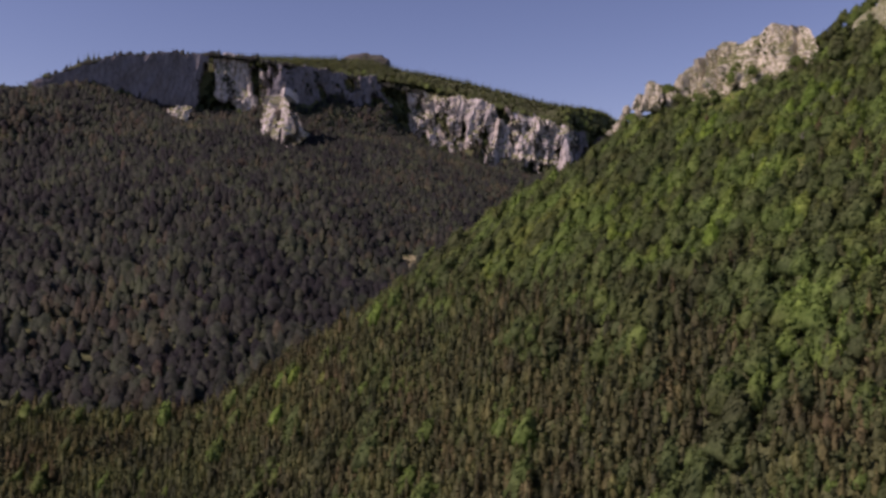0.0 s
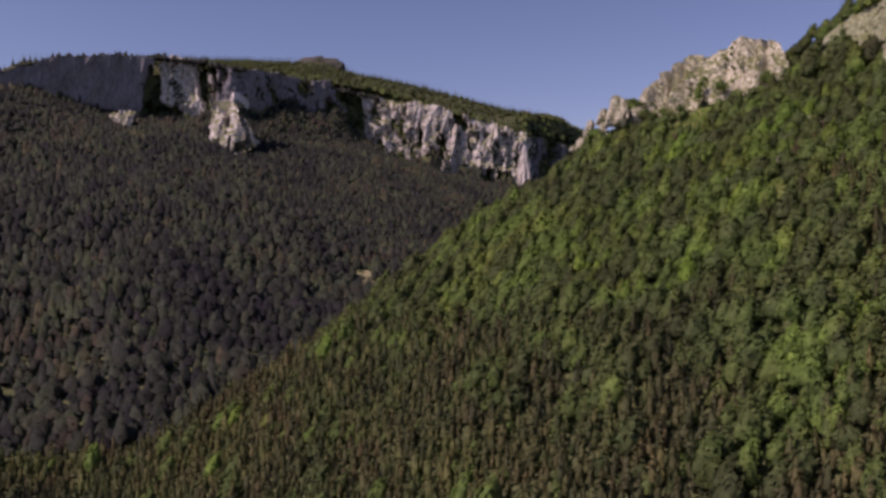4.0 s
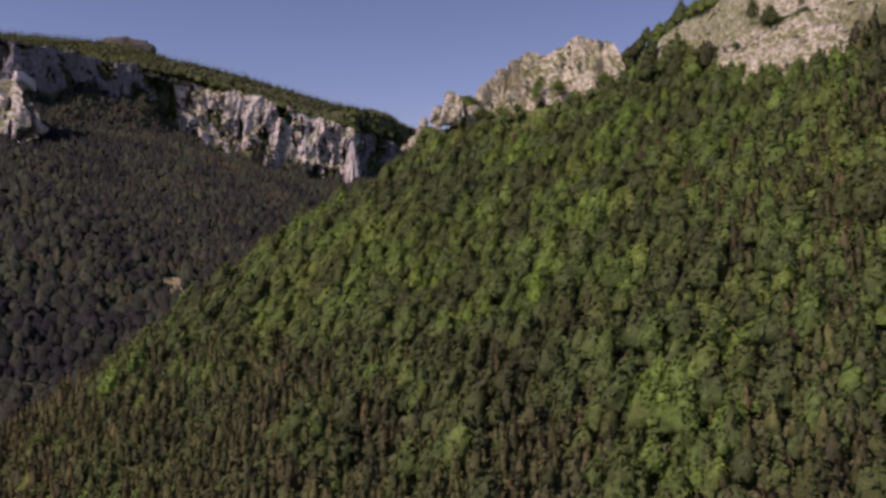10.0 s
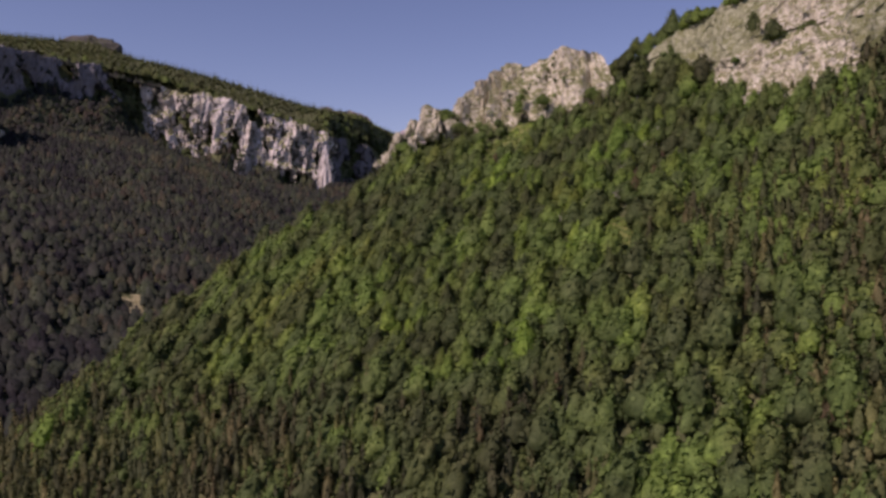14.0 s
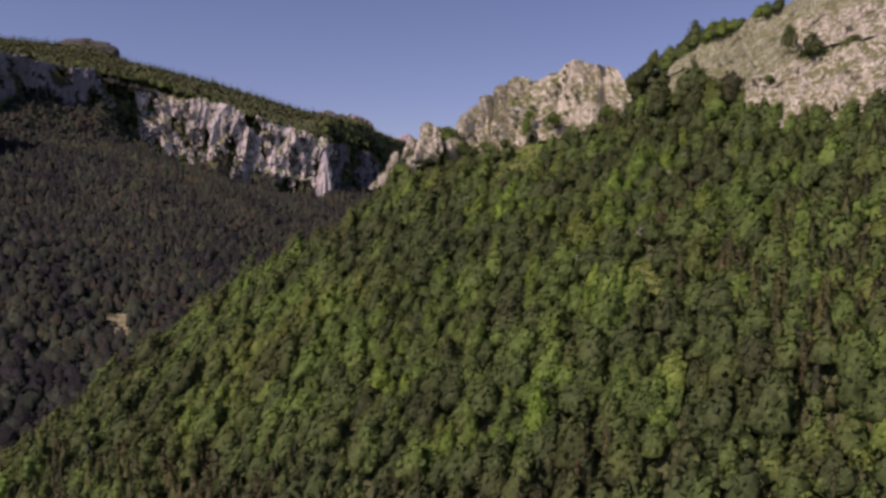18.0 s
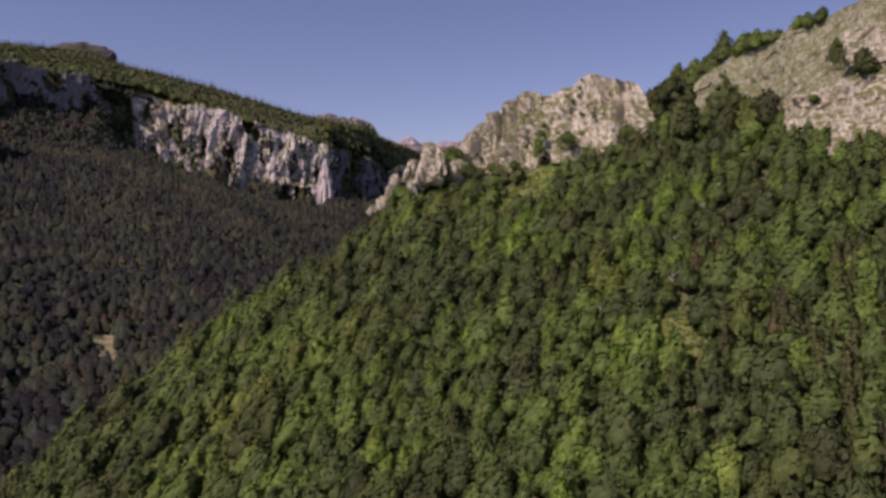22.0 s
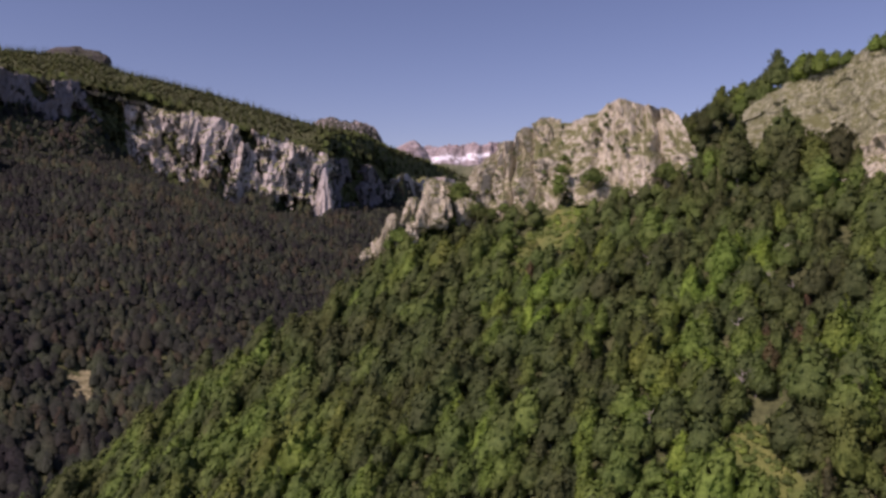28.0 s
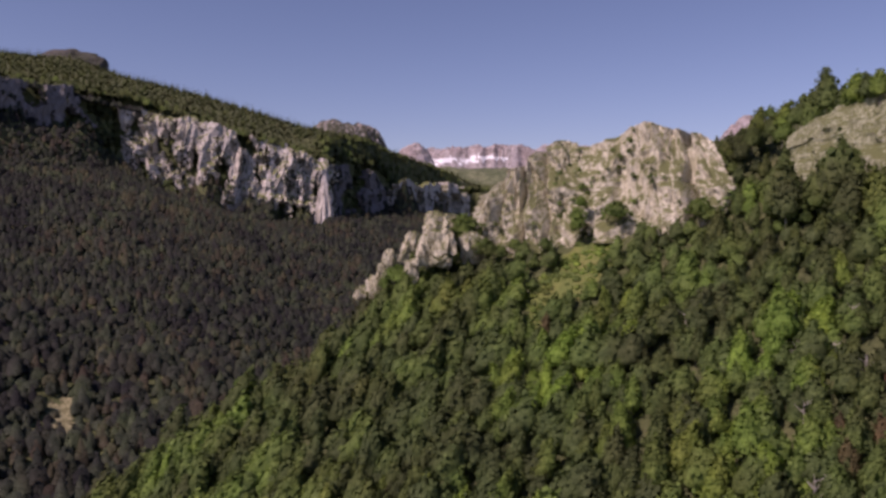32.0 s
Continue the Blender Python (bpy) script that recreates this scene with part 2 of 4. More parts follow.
# ---- the lie of the land ----
CLIFF_X = [-1900, -1400, -1180, -1097, -977, -900, -800, -743, -653, -577, -409, -300, -210, -190, -89, 27, 111, 500]
CLIFF_Y = [760, 1000, 1135, 1215, 1350, 1405, 1425, 1525, 1635, 1700, 1690, 1720, 1765, 1890, 2110, 2300, 2400, 2700]
CREST_X = [-600, -350, -225, -180, -145, -118, -90, -60, -40, -20, 40, 80, 120, 160, 300]
CREST_Y = [326, 400, 460, 482, 511, 528, 543, 547, 554, 572, 600, 594, 572, 590, 640]
BAND_Y, BAND_X, BAND_Z = [425, 447, 463, 480, 507, 522, 531, 545], [270, 226, 201, 186, 176, 171, 164, 152], [178, 161, 153, 149, 145, 142, 137, 132]


def poly2(c, x, y):
    x, y = x / 1000, y / 1000
    return c[0] + c[1] * x + c[2] * y + c[3] * x * x + c[4] * x * y + c[5] * y * y


def near_plane(x, y):
    return -17 + 0.469 * x + 0.496 * (y - 400)


def near_hill(x, y):
    z = near_plane(x, y) + 2.0 * fractal(x / 45, y / 45, 3, 3)
    behind, along = ((x - 159) * 93 + (y - 548) * 81) / 123.0, ((x - 159) * 81 - (y - 548) * 93) / 123.0
    z = z + smooth_step(-12, 6, behind) * np.interp(along, [-12, 0, 16, 30, 44, 60, 130], [0, -3, -2, -8, -17, -6, 12])
    z = z + 24 * np.exp(-(((x - 262) / 42) ** 2 + ((y - 425) / 36) ** 2))
    z = z - np.interp(along, [10, 30, 50], [0, 0.75, 0.62]) * np.clip(behind - 4, 0, 60)
    z = z - 0.9 * smooth_step(185, 225, x) * np.clip((x - 170) * 0.55 + (y - 540) * 0.83, 0, 90)
    over = y - np.interp(x, CREST_X, CREST_Y)
    z = z - soft_max(over, 0, 14) * 1.1
    # the shelf behind the upper edge of the rock band
    past = x - np.interp(y, BAND_Y, BAND_X)
    shelf = np.interp(y, BAND_Y, BAND_Z) - 6 - 0.4 * past
    z = np.where((past > 5) & (past < 45) & (y > 440) & (y < 548), np.maximum(z, shelf), z)
    return -soft_max(-z, -260, 60)


def valley_side(x, y):
    z = poly2((-396, -254.0, 307.4, -26.4, -44.0, -35.2), np.maximum(x, -1120), np.minimum(y, 2600)) - 0.1 * np.maximum(-1120 - x, 0) + 38 * smooth_step(-960, -1140, x)
    z = z - 32 * np.exp(-(((y - np.interp(x, CLIFF_X, CLIFF_Y) + 40) / 110) ** 2)) * smooth_step(-620, -480, x) * smooth_step(-60, -200, x)
    return z + 10 * fractal(x / 160, y / 160, 9, 3)


def plateau(x, y):
    z = poly2((-158, -472.2, 111.0, -196.5, -27.5, 22.1), np.maximum(x, -1150), np.minimum(y, 2050)) + 6 * fractal(x / 180, y / 180, 21, 3)
    z = z + np.interp(x, [-620, -420, -300, -250, -180, -104, -52, 2, 55, 102, 200], [0, 9, 19, 28, 45, 83, 115, 147, 174, 193, 225]) * smooth_step(20, 120, y - np.interp(x, CLIFF_X, CLIFF_Y))
    z = z - 0.75 * np.maximum(-1150 - x, 0) - 0.15 * np.maximum(y - 2050, 0)
    return z + 24 * np.exp(-((((x + 862) / 80) ** 2 + ((y - 2110) / 70) ** 2) ** 1.5))


def behind_cliff(x, y):
    return y - np.interp(x, CLIFF_X, CLIFF_Y) + 3 * fractal(x / 70, y / 300, 31, 2)


def land(x, y):
    low = soft_max(valley_side(x, y), -265, 40)
    back = behind_cliff(x, y)
    low = low + 62 * np.maximum(fractal(x / 34, x * 0, 55, 3, 0.6), 0) * np.exp(-((np.minimum(back, 0) / 60) ** 2)) * smooth_step(-640, -560, x)
    low = low + (52 + 18 * fractal(x / 40, y / 90, 57, 2)) * np.exp(-((np.minimum(back, 0) / 105) ** 2)) * smooth_step(-900, -790, x) * smooth_step(-575, -640, x)
    z = low + (np.maximum(plateau(x, y), low) - low) * smooth_step(-6, 46, behind_cliff(x, y))
    z = soft_max(near_hill(x, y), z, 12)
    far = smooth_step(2500, 3300, y)
    return z * (1 - far) + far * (250 + 40 * fractal(x / 400, y / 400, 41, 3))


def steps(*spans):
    out = []
    for a, b, s in spans:
        out.extend(np.arange(a, b, s))
    return np.array(out)


def sheet(name, xs, ys, height, mat, smooth=True):
    gx, gy = np.meshgrid(xs, ys)
    v = np.stack([gx, gy, height(gx, gy)], -1).reshape(-1, 3)
    n, m = len(ys), len(xs)
    i = (np.arange(n - 1)[:, None] * m + np.arange(m - 1)).ravel()
    return mesh_from(name, v, np.stack([i, i + 1, i + m + 1, i + m], -1), mat, smooth)


xs = steps((-4800, -1500, 150), (-1500, -320, 16), (-320, 300, 6), (300, 700, 25), (700, 4801, 150))
ys = steps((-2500, -100, 100), (-100, 150, 20), (150, 640, 6), (640, 2500, 16), (2500, 4950, 70))
ground = tagged(new("ground", sheet("ground", xs, ys, land, M_GROUND)), "steep wooded mountain ground of brown soil and undergrowth", "ground", kind="structure")


# ---- rock walls ----
def resample(points, n):
    p = np.array(points, float)
    d = np.r_[0, np.cumsum(np.linalg.norm(np.diff(p[:, :2], axis=0), axis=1))]
    u = np.linspace(0, d[-1], n)
    return np.stack([np.interp(u, d, p[:, k]) for k in range(3)], -1), d[-1]


def rock_wall(name, base, top, step, amp, wave, mat, seed, jag=2.0, back=14.0, drop=9.0, tall=2.2, ledges=0.14, recede=None, gullies=(), blocks=0.0, spots=None, sharp=False):
    """A weathered face from a foot line to a top line, in pillars, clefts and ledges, with a crown that rolls over to the back."""
    length = np.linalg.norm(np.diff(np.array(base, float)[:, :2], axis=0), axis=1).sum()
    n = max(int(length / step), 6)
    b, _ = resample(base, n)
    t, _ = resample(top, n)
    high = np.linalg.norm(t - b, axis=1).mean()
    m = max(int(high / step), 5)
    tan = np.gradient(b[:, :2], axis=0)
    for _ in range(12):
        tan[1:-1] = (tan[:-2] + 2 * tan[1:-1] + tan[2:]) / 4
    tan /= np.linalg.norm(tan, axis=1)[:, None]
    out = np.stack([tan[:, 1], -tan[:, 0]], -1)
    s = np.linspace(0, length, n)
    rows = []
    ends = smooth_step(0, 0.06, np.linspace(0, 1, n)) * smooth_step(0, 0.06, np.linspace(1, 0, n))
    crown = jag * fractal(s / wave * 1.6, s * 0 + 5.5, seed + 3, 4, 0.6)
    if sharp:
        crown = jag * 1.5 * (fractal(s / wave, s * 0 + high / (wave * tall), seed, 5, 0.52, True) - 0.2)
    for j in range(m + 6):
        v = min(j / m, 1.0)
        p = b + (t - b) * v
        h = s * 0 + v * high
        pillar = fractal(s / wave, h / (wave * tall) + 0.25 * fractal(s / wave, h / wave, seed + 9, 2), seed, 5, 0.52, True)
        ledge = fractal(s / (wave * 2.5), h / (wave * 0.35), seed + 40, 3, 0.55)
        lean_in = 0.22 * h if sharp else 0
        facet = np.abs((s / wave * 0.9 + (1.1 if sharp else 0.35) * fractal((s + lean_in) / wave / (1.7 if sharp else 1), h / (wave * tall), seed + 21, 3)) % 1 - 0.5) * 2
        grit = fractal(s / wave * 3.1, h / wave * 1.6, seed + 33, 3, 0.6, True)
        off = (amp * (0.55 * pillar + 0.7 * (1 - blocks) * facet - 0.5 + 0.18 * grit) + ledges * amp * ledge) * (0.35 + 0.65 * ends)
        if blocks:
            us, vs = s / wave * 1.5 + 0.5 * fractal(s / wave, h / wave, seed + 71, 2), h / wave * (0.4 if sharp else 1.2) + 0.35 * s / wave + 0.5 * fractal(s / wave, h / wave, seed + 72, 2)
            off = off + blocks * amp * (hashed(np.floor(us), np.floor(vs), seed + 73) - 0.5 + 0.5 * hashed(np.floor(us * 2.3), np.floor(vs * 2.1), seed + 74) - 0.25)
        if sharp:
            rib = fractal(s / wave * 2.6 + 0.3 * fractal(s / wave * 2, h / wave, seed + 52, 2), h / (wave * tall), seed + 51, 3, 0.6, True)
            tilt = s + 0.8 * h * fractal(s / (wave * 4), s * 0 + 0.5, seed + 53, 2)
            large = fractal(tilt / (wave * 1.9), h / (wave * 2.6), seed + 54, 3, 0.5, True)
            middle = fractal(tilt / (wave * 0.7), h / (wave * 1.3), seed + 55, 3, 0.55, True)
            small = fractal(tilt / (wave * 0.27), h / (wave * 0.7), seed + 56, 2, 0.6, True)
            off = amp * (0.6 * large + 0.42 * middle + 0.24 * small + 0.12 * rib - 0.4) * (0.35 + 0.65 * ends)
            off = off + blocks * amp * 0.5 * (hashed(np.floor(us), np.floor(vs), seed + 73) - 0.5)
        for at, width, deep in gullies:
            off = off - deep * np.exp(-(((s / length - at + 0.012 * np.sin(h * 0.3)) / width) ** 2))
        if spots is not None and j < m:
            lush = fractal(s / 16, h / 30, seed + 95, 4, 0.6)
            chance = hashed(np.arange(n), np.full(n, j), seed + 88)
            pick = np.flatnonzero(((lush > 0.42) & (chance < 0.3)) | ((pillar < 0.2) & (chance < 0.05)))
            spots.append(np.column_stack([p[pick, :2] + out[pick] * (off[pick] + 1)[:, None], p[pick, 2]]))
        if recede is not None:
            off = off - recede(p[:, 0], s * 0 + v)
        xy, z = p[:, :2] + out * off[:, None], p[:, 2] + crown * v * v * ends
        if j > m:
            k = (j - m) / 6
            xy = xy - out * (back * k)
            z = z - drop * k * k + 0.5 * jag * fractal(s / wave * 2, s * 0 + k * 3, seed + 60, 3)
        rows.append(np.column_stack([xy, z]))
    k = len(rows)
    i = (np.arange(k - 1)[:, None] * n + np.arange(n - 1)).ravel()
    return mesh_from(name, np.concatenate(rows), np.stack([i, i + 1, i + n + 1, i + n], -1), mat)


def plan_line(x0, x1, count, ahead=0.0):
    x = np.linspace(x0, x1, count)
    return x, np.interp(x, CLIFF_X, CLIFF_Y) - ahead


CLIFF_SPOTS = []
RIM_X = [-1215, -1149, -1082, -1016, -950, -838, -770, -700, -604, -500, -400, -300, -195, -150, -97, 130]
RIM_Z = [246, 290, 330, 345, 352, 346, 336, 336, 318, 304, 280, 256, 210, 220, 190, 198]


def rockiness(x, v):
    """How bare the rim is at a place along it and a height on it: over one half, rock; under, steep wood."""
    # bareness dips near x -190, where added dark trees also stand in for shade
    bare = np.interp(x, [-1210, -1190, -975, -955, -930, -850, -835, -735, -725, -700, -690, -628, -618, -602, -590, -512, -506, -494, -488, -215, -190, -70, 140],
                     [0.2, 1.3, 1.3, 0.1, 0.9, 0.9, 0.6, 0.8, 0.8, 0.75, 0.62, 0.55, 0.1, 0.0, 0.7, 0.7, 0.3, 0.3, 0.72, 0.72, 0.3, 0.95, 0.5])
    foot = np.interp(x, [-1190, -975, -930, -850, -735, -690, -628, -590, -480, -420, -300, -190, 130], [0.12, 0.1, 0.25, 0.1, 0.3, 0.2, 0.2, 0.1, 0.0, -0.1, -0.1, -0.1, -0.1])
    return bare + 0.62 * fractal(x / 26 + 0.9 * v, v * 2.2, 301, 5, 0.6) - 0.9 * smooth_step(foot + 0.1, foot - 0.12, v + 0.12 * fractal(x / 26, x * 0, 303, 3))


def far_cliff(name, label, x0, x1, low, high, amp, wave, seed, ahead=4.0, lean=22.0, mat=M_CLIFF):
    """A stretch of the rim: low and high are the foot and top heights along it. Where it is not bare it bears trees."""
    count = int(abs(x1 - x0) / 9) + 2
    x, y = plan_line(x0, x1, count, ahead)
    u = np.linspace(0, 1, count)
    zb = np.interp(u, np.linspace(0, 1, len(low)), low) - 26
    zt = np.interp(u, np.linspace(0, 1, len(high)), high) + 5 * fractal(x / 24, x * 0, seed + 7, 3)
    me = rock_wall(name, np.stack([x, y - 8, zb], -1), np.stack([x, y + lean, zt], -1), 2.1, amp, wave, mat, seed, 5.0, 30, 8, 6.0, 0.05,
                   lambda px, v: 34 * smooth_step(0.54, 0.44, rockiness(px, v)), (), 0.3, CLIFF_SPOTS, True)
    return tagged(new(name, me), label, "cliff", kind="structure")


far_cliff("cliff_1", "bluish shaded limestone cliff below a wooded rim", -1215, -950, (225, 228, 222, 236, 250), (246, 290, 330, 345, 352), 4.0, 60, 101, 4, -4, M_SHADECLIFF)
far_cliff("cliff_2", "pale sunlit limestone cliff with upright grooves below the rim", -952, -838, (262, 250, 235), (362, 362, 346), 9.0, 30, 111)
far_cliff("cliff_3", "dark shaded recess of limestone cliff with clinging trees", -840, -700, (200, 165, 160, 190), (345, 336, 336, 336), 7.0, 44, 121, 4, 4, M_SHADECLIFF)
far_cliff("cliff_4", "shade-darkened limestone step among trees below the rim", -702, -604, (245, 255, 235), (334, 336, 318), 6.0, 40, 131, 4, 4, M_SHADECLIFF)
far_cliff("cliff_5", "tall pale limestone cliff with pillars and upright clefts", -606, -195, (212, 200, 180, 155, 135, 124, 122, 106), (316, 306, 298, 284, 270, 250, 234, 205), 15.0, 36, 141, 4, 22)
far_cliff("cliff_6", "shaded grey limestone cliff in a bend of the rim", -197, -95, (104, 102, 106, 112), (206, 224, 212, 190), 6.0, 34, 151, 6, -3, M_SHADECLIFF)
far_cliff("cliff_7", "far grey limestone cliff below dark conifers", -97, 130, (108, 106, 108, 126), (188, 196, 200, 200), 3.0, 40, 161, 6, -3)
buttress = rock_wall("cliff_8", [(-748, 1218, 120), (-730, 1196, 90), (-712, 1188, 84), (-694, 1196, 98), (-670, 1226, 130)],
                     [(-790, 1330, 235), (-765, 1310, 262), (-735, 1285, 255), (-700, 1262, 215), (-662, 1275, 160)], 2.4, 7, 26, M_CLIFF, 171, 5, 40, 20, 5, 0.08,
                     lambda px, v: 30 * smooth_step(0.08, -0.08, 0.3 + fractal(px / 17 + v, v * 3.0, 305, 4, 0.6)), (), 0.3, None, True)
tagged(new("cliff_8", buttress), "pale ribbed limestone buttress rising out of dark forest", "cliff", kind="structure")
tagged(new("cliff_9", rock_wall("cliff_9", [(-985, 1240, 195), (-955, 1232, 188), (-925, 1240, 190)], [(-985, 1262, 222), (-955, 1258, 232), (-925, 1262, 228)], 3.0, 9, 16, M_CLIFF, 181, 5, 22, 14)),
       "low grey limestone outcrop in dark forest", "cliff", kind="structure")

# ---- the near crag and the rock band above the slope ----
CRAG_SPOTS = []
crag = tagged(new("rock_crag"), "jagged pale limestone crag with bushes on its ledges", "rock")
crag.location = (75, 545, 84)
CRAG_PARTS = [
    ("left_buttress", [(29, 574, 80), (30, 567, 77), (40, 560, 76), (49, 557, 82), (61, 550, 79), (69, 548, 84), (73, 556, 90)],
     [(30, 580, 100), (36, 582, 109), (41, 584, 116), (52, 586, 122), (64, 590, 130), (72, 590, 134), (80, 584, 130)], 201, 6.0, 13),
    ("right_buttress", [(74, 560, 88), (75, 549, 86), (80, 544, 86), (91, 538, 86), (104, 528, 88), (111, 524, 90), (121, 518, 95), (127, 526, 102)],
     [(79, 584, 130), (84, 582, 132), (91, 578, 134), (104, 562, 138), (112, 555, 136), (122, 545, 133), (127, 540, 127), (129, 536, 119)], 211, 6.0, 17),
]
for nm, low, high, seed, amp, wave in CRAG_PARTS:
    me = rock_wall(nm, low, high, 0.8, amp, wave, M_CRAG, seed, 0.8, 16, 12, 3.0, 0.12, None, ((0.74, 0.02, 15), (0.3, 0.04, 3)) if seed == 211 else ((0.44, 0.022, 8), (0.64, 0.02, 7), (0.24, 0.03, 3)), 0.3, CRAG_SPOTS, True)
    me.transform(Matrix.Translation((-75, -545, -84)))
    part(nm, me, crag)
bluff = tagged(new("rock_band"), "tilted pale limestone rock band with grassy ledges", "rock")
bluff.location = (190, 470, 110)
BLUFF_PARTS = [
    ("upper_face", [(152, 528, 108), (158, 508, 96), (166, 486, 88), (178, 462, 90), (192, 440, 96), (212, 426, 102), (245, 415, 110), (290, 400, 120)],
     [(155, 536, 130), (164, 531, 137), (171, 522, 142), (176, 507, 145), (186, 480, 149), (201, 463, 153), (226, 447, 161), (270, 425, 178), (325, 400, 195)], 231, 3.2, 16),
    ("lower_wall", [(162, 470, 80), (168, 446, 80), (178, 426, 82), (194, 411, 80), (208, 405, 86), (222, 407, 92)],
     [(169, 484, 106), (176, 460, 111), (186, 442, 115), (199, 431, 120), (211, 424, 122), (221, 423, 122)], 241, 3.8, 12),
    ("upper_wall", [(190, 453, 122), (203, 442, 123), (218, 433, 125), (240, 424, 127)],
     [(193, 459, 139), (206, 449, 141), (221, 440, 143), (242, 433, 148)], 251, 3.0, 9),
]
for nm, low, high, seed, amp, wave in BLUFF_PARTS:
    me = rock_wall(nm, low, high, 1.1, amp, wave, M_BAND if nm == "upper_face" else M_CRAG, seed, 1.0, 14, 3, 1.4, 0.1, None, (), 0.5)
    me.transform(Matrix.Translation((-190, -470, -110)))
    part(nm, me, bluff)


def boulder_mesh(name, seed, mat, sub=3, rough=0.45):
    bm = bmesh.new()
    bmesh.ops.create_icosphere(bm, subdivisions=sub, radius=1.0)
    for v in bm.verts:
        p = v.co.copy()
        k = 1 + rough * noise.noise(p * 1.3 + Vector((seed, 0, 0))) + 0.5 * rough * noise.noise(p * 3.1 + Vector((0, seed, 0)))
        cell = noise.cell(p * 1.7 + Vector((seed, seed, 0)))
        v.co = p * (k + 0.16 * rough * (cell - 0.5))
    me = bpy.data.meshes.new(name)
    bm.to_mesh(me)
    bm.free()
    me.materials.append(mat)
    return me


def chunk_mesh(name, seed, mat):
    """A block of rock broken along flat planes, with a rough skin."""
    rng = np.random.default_rng(seed)
    bm = bmesh.new()
    bmesh.ops.create_icosphere(bm, subdivisions=5, radius=1.0)
    cuts = rng.normal(size=(8, 3)) * [1, 1, 0.4]
    cuts /= np.linalg.norm(cuts, axis=1)[:, None]
    depth = rng.uniform(0.5, 0.8, 8)
    for v in bm.verts:
        p = Vector([math.copysign(abs(c) ** 0.5, c) for c in v.co])
        p.xy *= 1 - 0.3 * p.z
        for c, d in zip(cuts, depth):
            over = p.dot(Vector(c)) - d
            if over > 0:
                p = p - Vector(c) * over
        q = Vector((p.x, p.y, p.z * 0.45)) * 2.6 + Vector((seed, 0, 0))
        rib = 0.5 - abs(noise.noise(q)) + 0.5 * (0.5 - abs(noise.noise(q * 2.3))) + 0.3 * noise.noise(q * 5)
        p.xy *= 0.95 + 0.75 * rib
        p.z *= 1 + 0.2 * noise.noise(Vector((p.x * 3, p.y * 3, seed)))
        v.co = p
    me = bpy.data.meshes.new(name)
    bm.to_mesh(me)
    bm.free()
    me.materials.append(mat)
    return me


# pale rocks along the spur: x, y, foot z, half width, half depth, height
OUTCROPS = [(10, 562, 77, 5.4, 4.5, 22), (5, 559, 76, 3.2, 3, 13), (-2, 568, 76, 3.6, 3.5, 14), (-11, 574, 74, 2, 2, 8), (-15, 580, 58, 3.6, 3.5, 17), (-19, 582, 57, 2.8, 3, 12), (-24, 586, 54, 2.8, 3, 10),
            (-1, 562, 66, 2.4, 2.2, 12), (25, 563, 77, 3.6, 3, 13), (-22, 560, 44, 3.6, 3, 6), (16, 573, 84, 3.5, 4, 14)]
for k, (x, y, z, a, b, c) in enumerate(OUTCROPS):
    ob = tagged(new("rock_outcrop", chunk_mesh("rock_outcrop", 7 * k + 1, M_CRAG)), "pale angular limestone rock standing among trees on the spur", "rock", "rocks along the spur")
    ob.matrix_world = Matrix.Translation((x, y, z + c * 0.45)) @ Matrix.Rotation(0.12 - 0.05 * (k % 4), 4, "Y") @ Matrix.Rotation(k * 1.3, 4, "Z") @ Matrix.Diagonal((a * 1.35, b * 1.35, c * 0.54, 1))


def spire_mesh(name, high, wide, seed, mat):
    """A leaning pillar of rock, broad at the foot and pointed, with upright ribs."""
    a, h = np.meshgrid(np.linspace(0, 2 * math.pi, 40, endpoint=False), np.linspace(0, 1, 34))
    r = wide * (1 - h) ** 0.8 * (0.8 + 0.22 * fractal(np.cos(a) * 2 + 4, np.sin(a) * 2 + h * 1.2, seed, 4, 0.6, True)) + 0.4
    x, y = r * np.cos(a) + 0.12 * wide * h, r * 0.75 * np.sin(a) + 0.5 * wide * h
    z = high * h + 1.5 * fractal(a * 2, h * 9, seed + 5, 3)
    i = (np.arange(33)[:, None] * 40 + np.arange(40)).ravel()
    j = (np.arange(33)[:, None] * 40 + (np.arange(40) + 1) % 40).ravel()
    return mesh_from(name, np.stack([x, y, z], -1).reshape(-1, 3), np.stack([i, j, j + 40, i + 40], -1), mat)


spire = tagged(new("rock_spire", spire_mesh("rock_spire", 104, 23, 5, M_CLIFF)), "pointed pale limestone spire standing before the cliff", "rock")
spire.location = (-207, 1738, 88)
summit = tagged(new("summit_rock", boulder_mesh("summit_rock", 7.7, M_SCRUBSHADE, 4, 0.5)), "low dark rocky summit above the forest rim", "rock")
summit.matrix_world = Matrix.Translation((-905, 2120, 474)) @ Matrix.Diagonal((95, 60, 44, 1))

# ---- far mountains ----
def mountain(name, label, x0, x1, y0, y1, step, height, mat):
    me = sheet(name, np.arange(x0, x1, step), np.arange(y0, y1, step), height, mat, False)
    return tagged(new(name, me), label, "mountain", kind="structure")


def dome_height(x, y):
    r = ((x + 412 + 25 * np.sin(y / 90)) / 250) ** 2 + ((y - 3800) / 280) ** 2
    return 160 + 392 * np.exp(-r ** 2.2) + 16 * fractal(x / 60, y / 60, 61, 5, 0.55, True)


def hump_height(x, y):
    s = ((x + 60) / 165) ** 2 + ((y - 3950) / 260) ** 2
    return 130 + 342 * np.exp(-s ** 1.2) + 14 * fractal(x / 50, y / 50, 65, 5, 0.55, True)


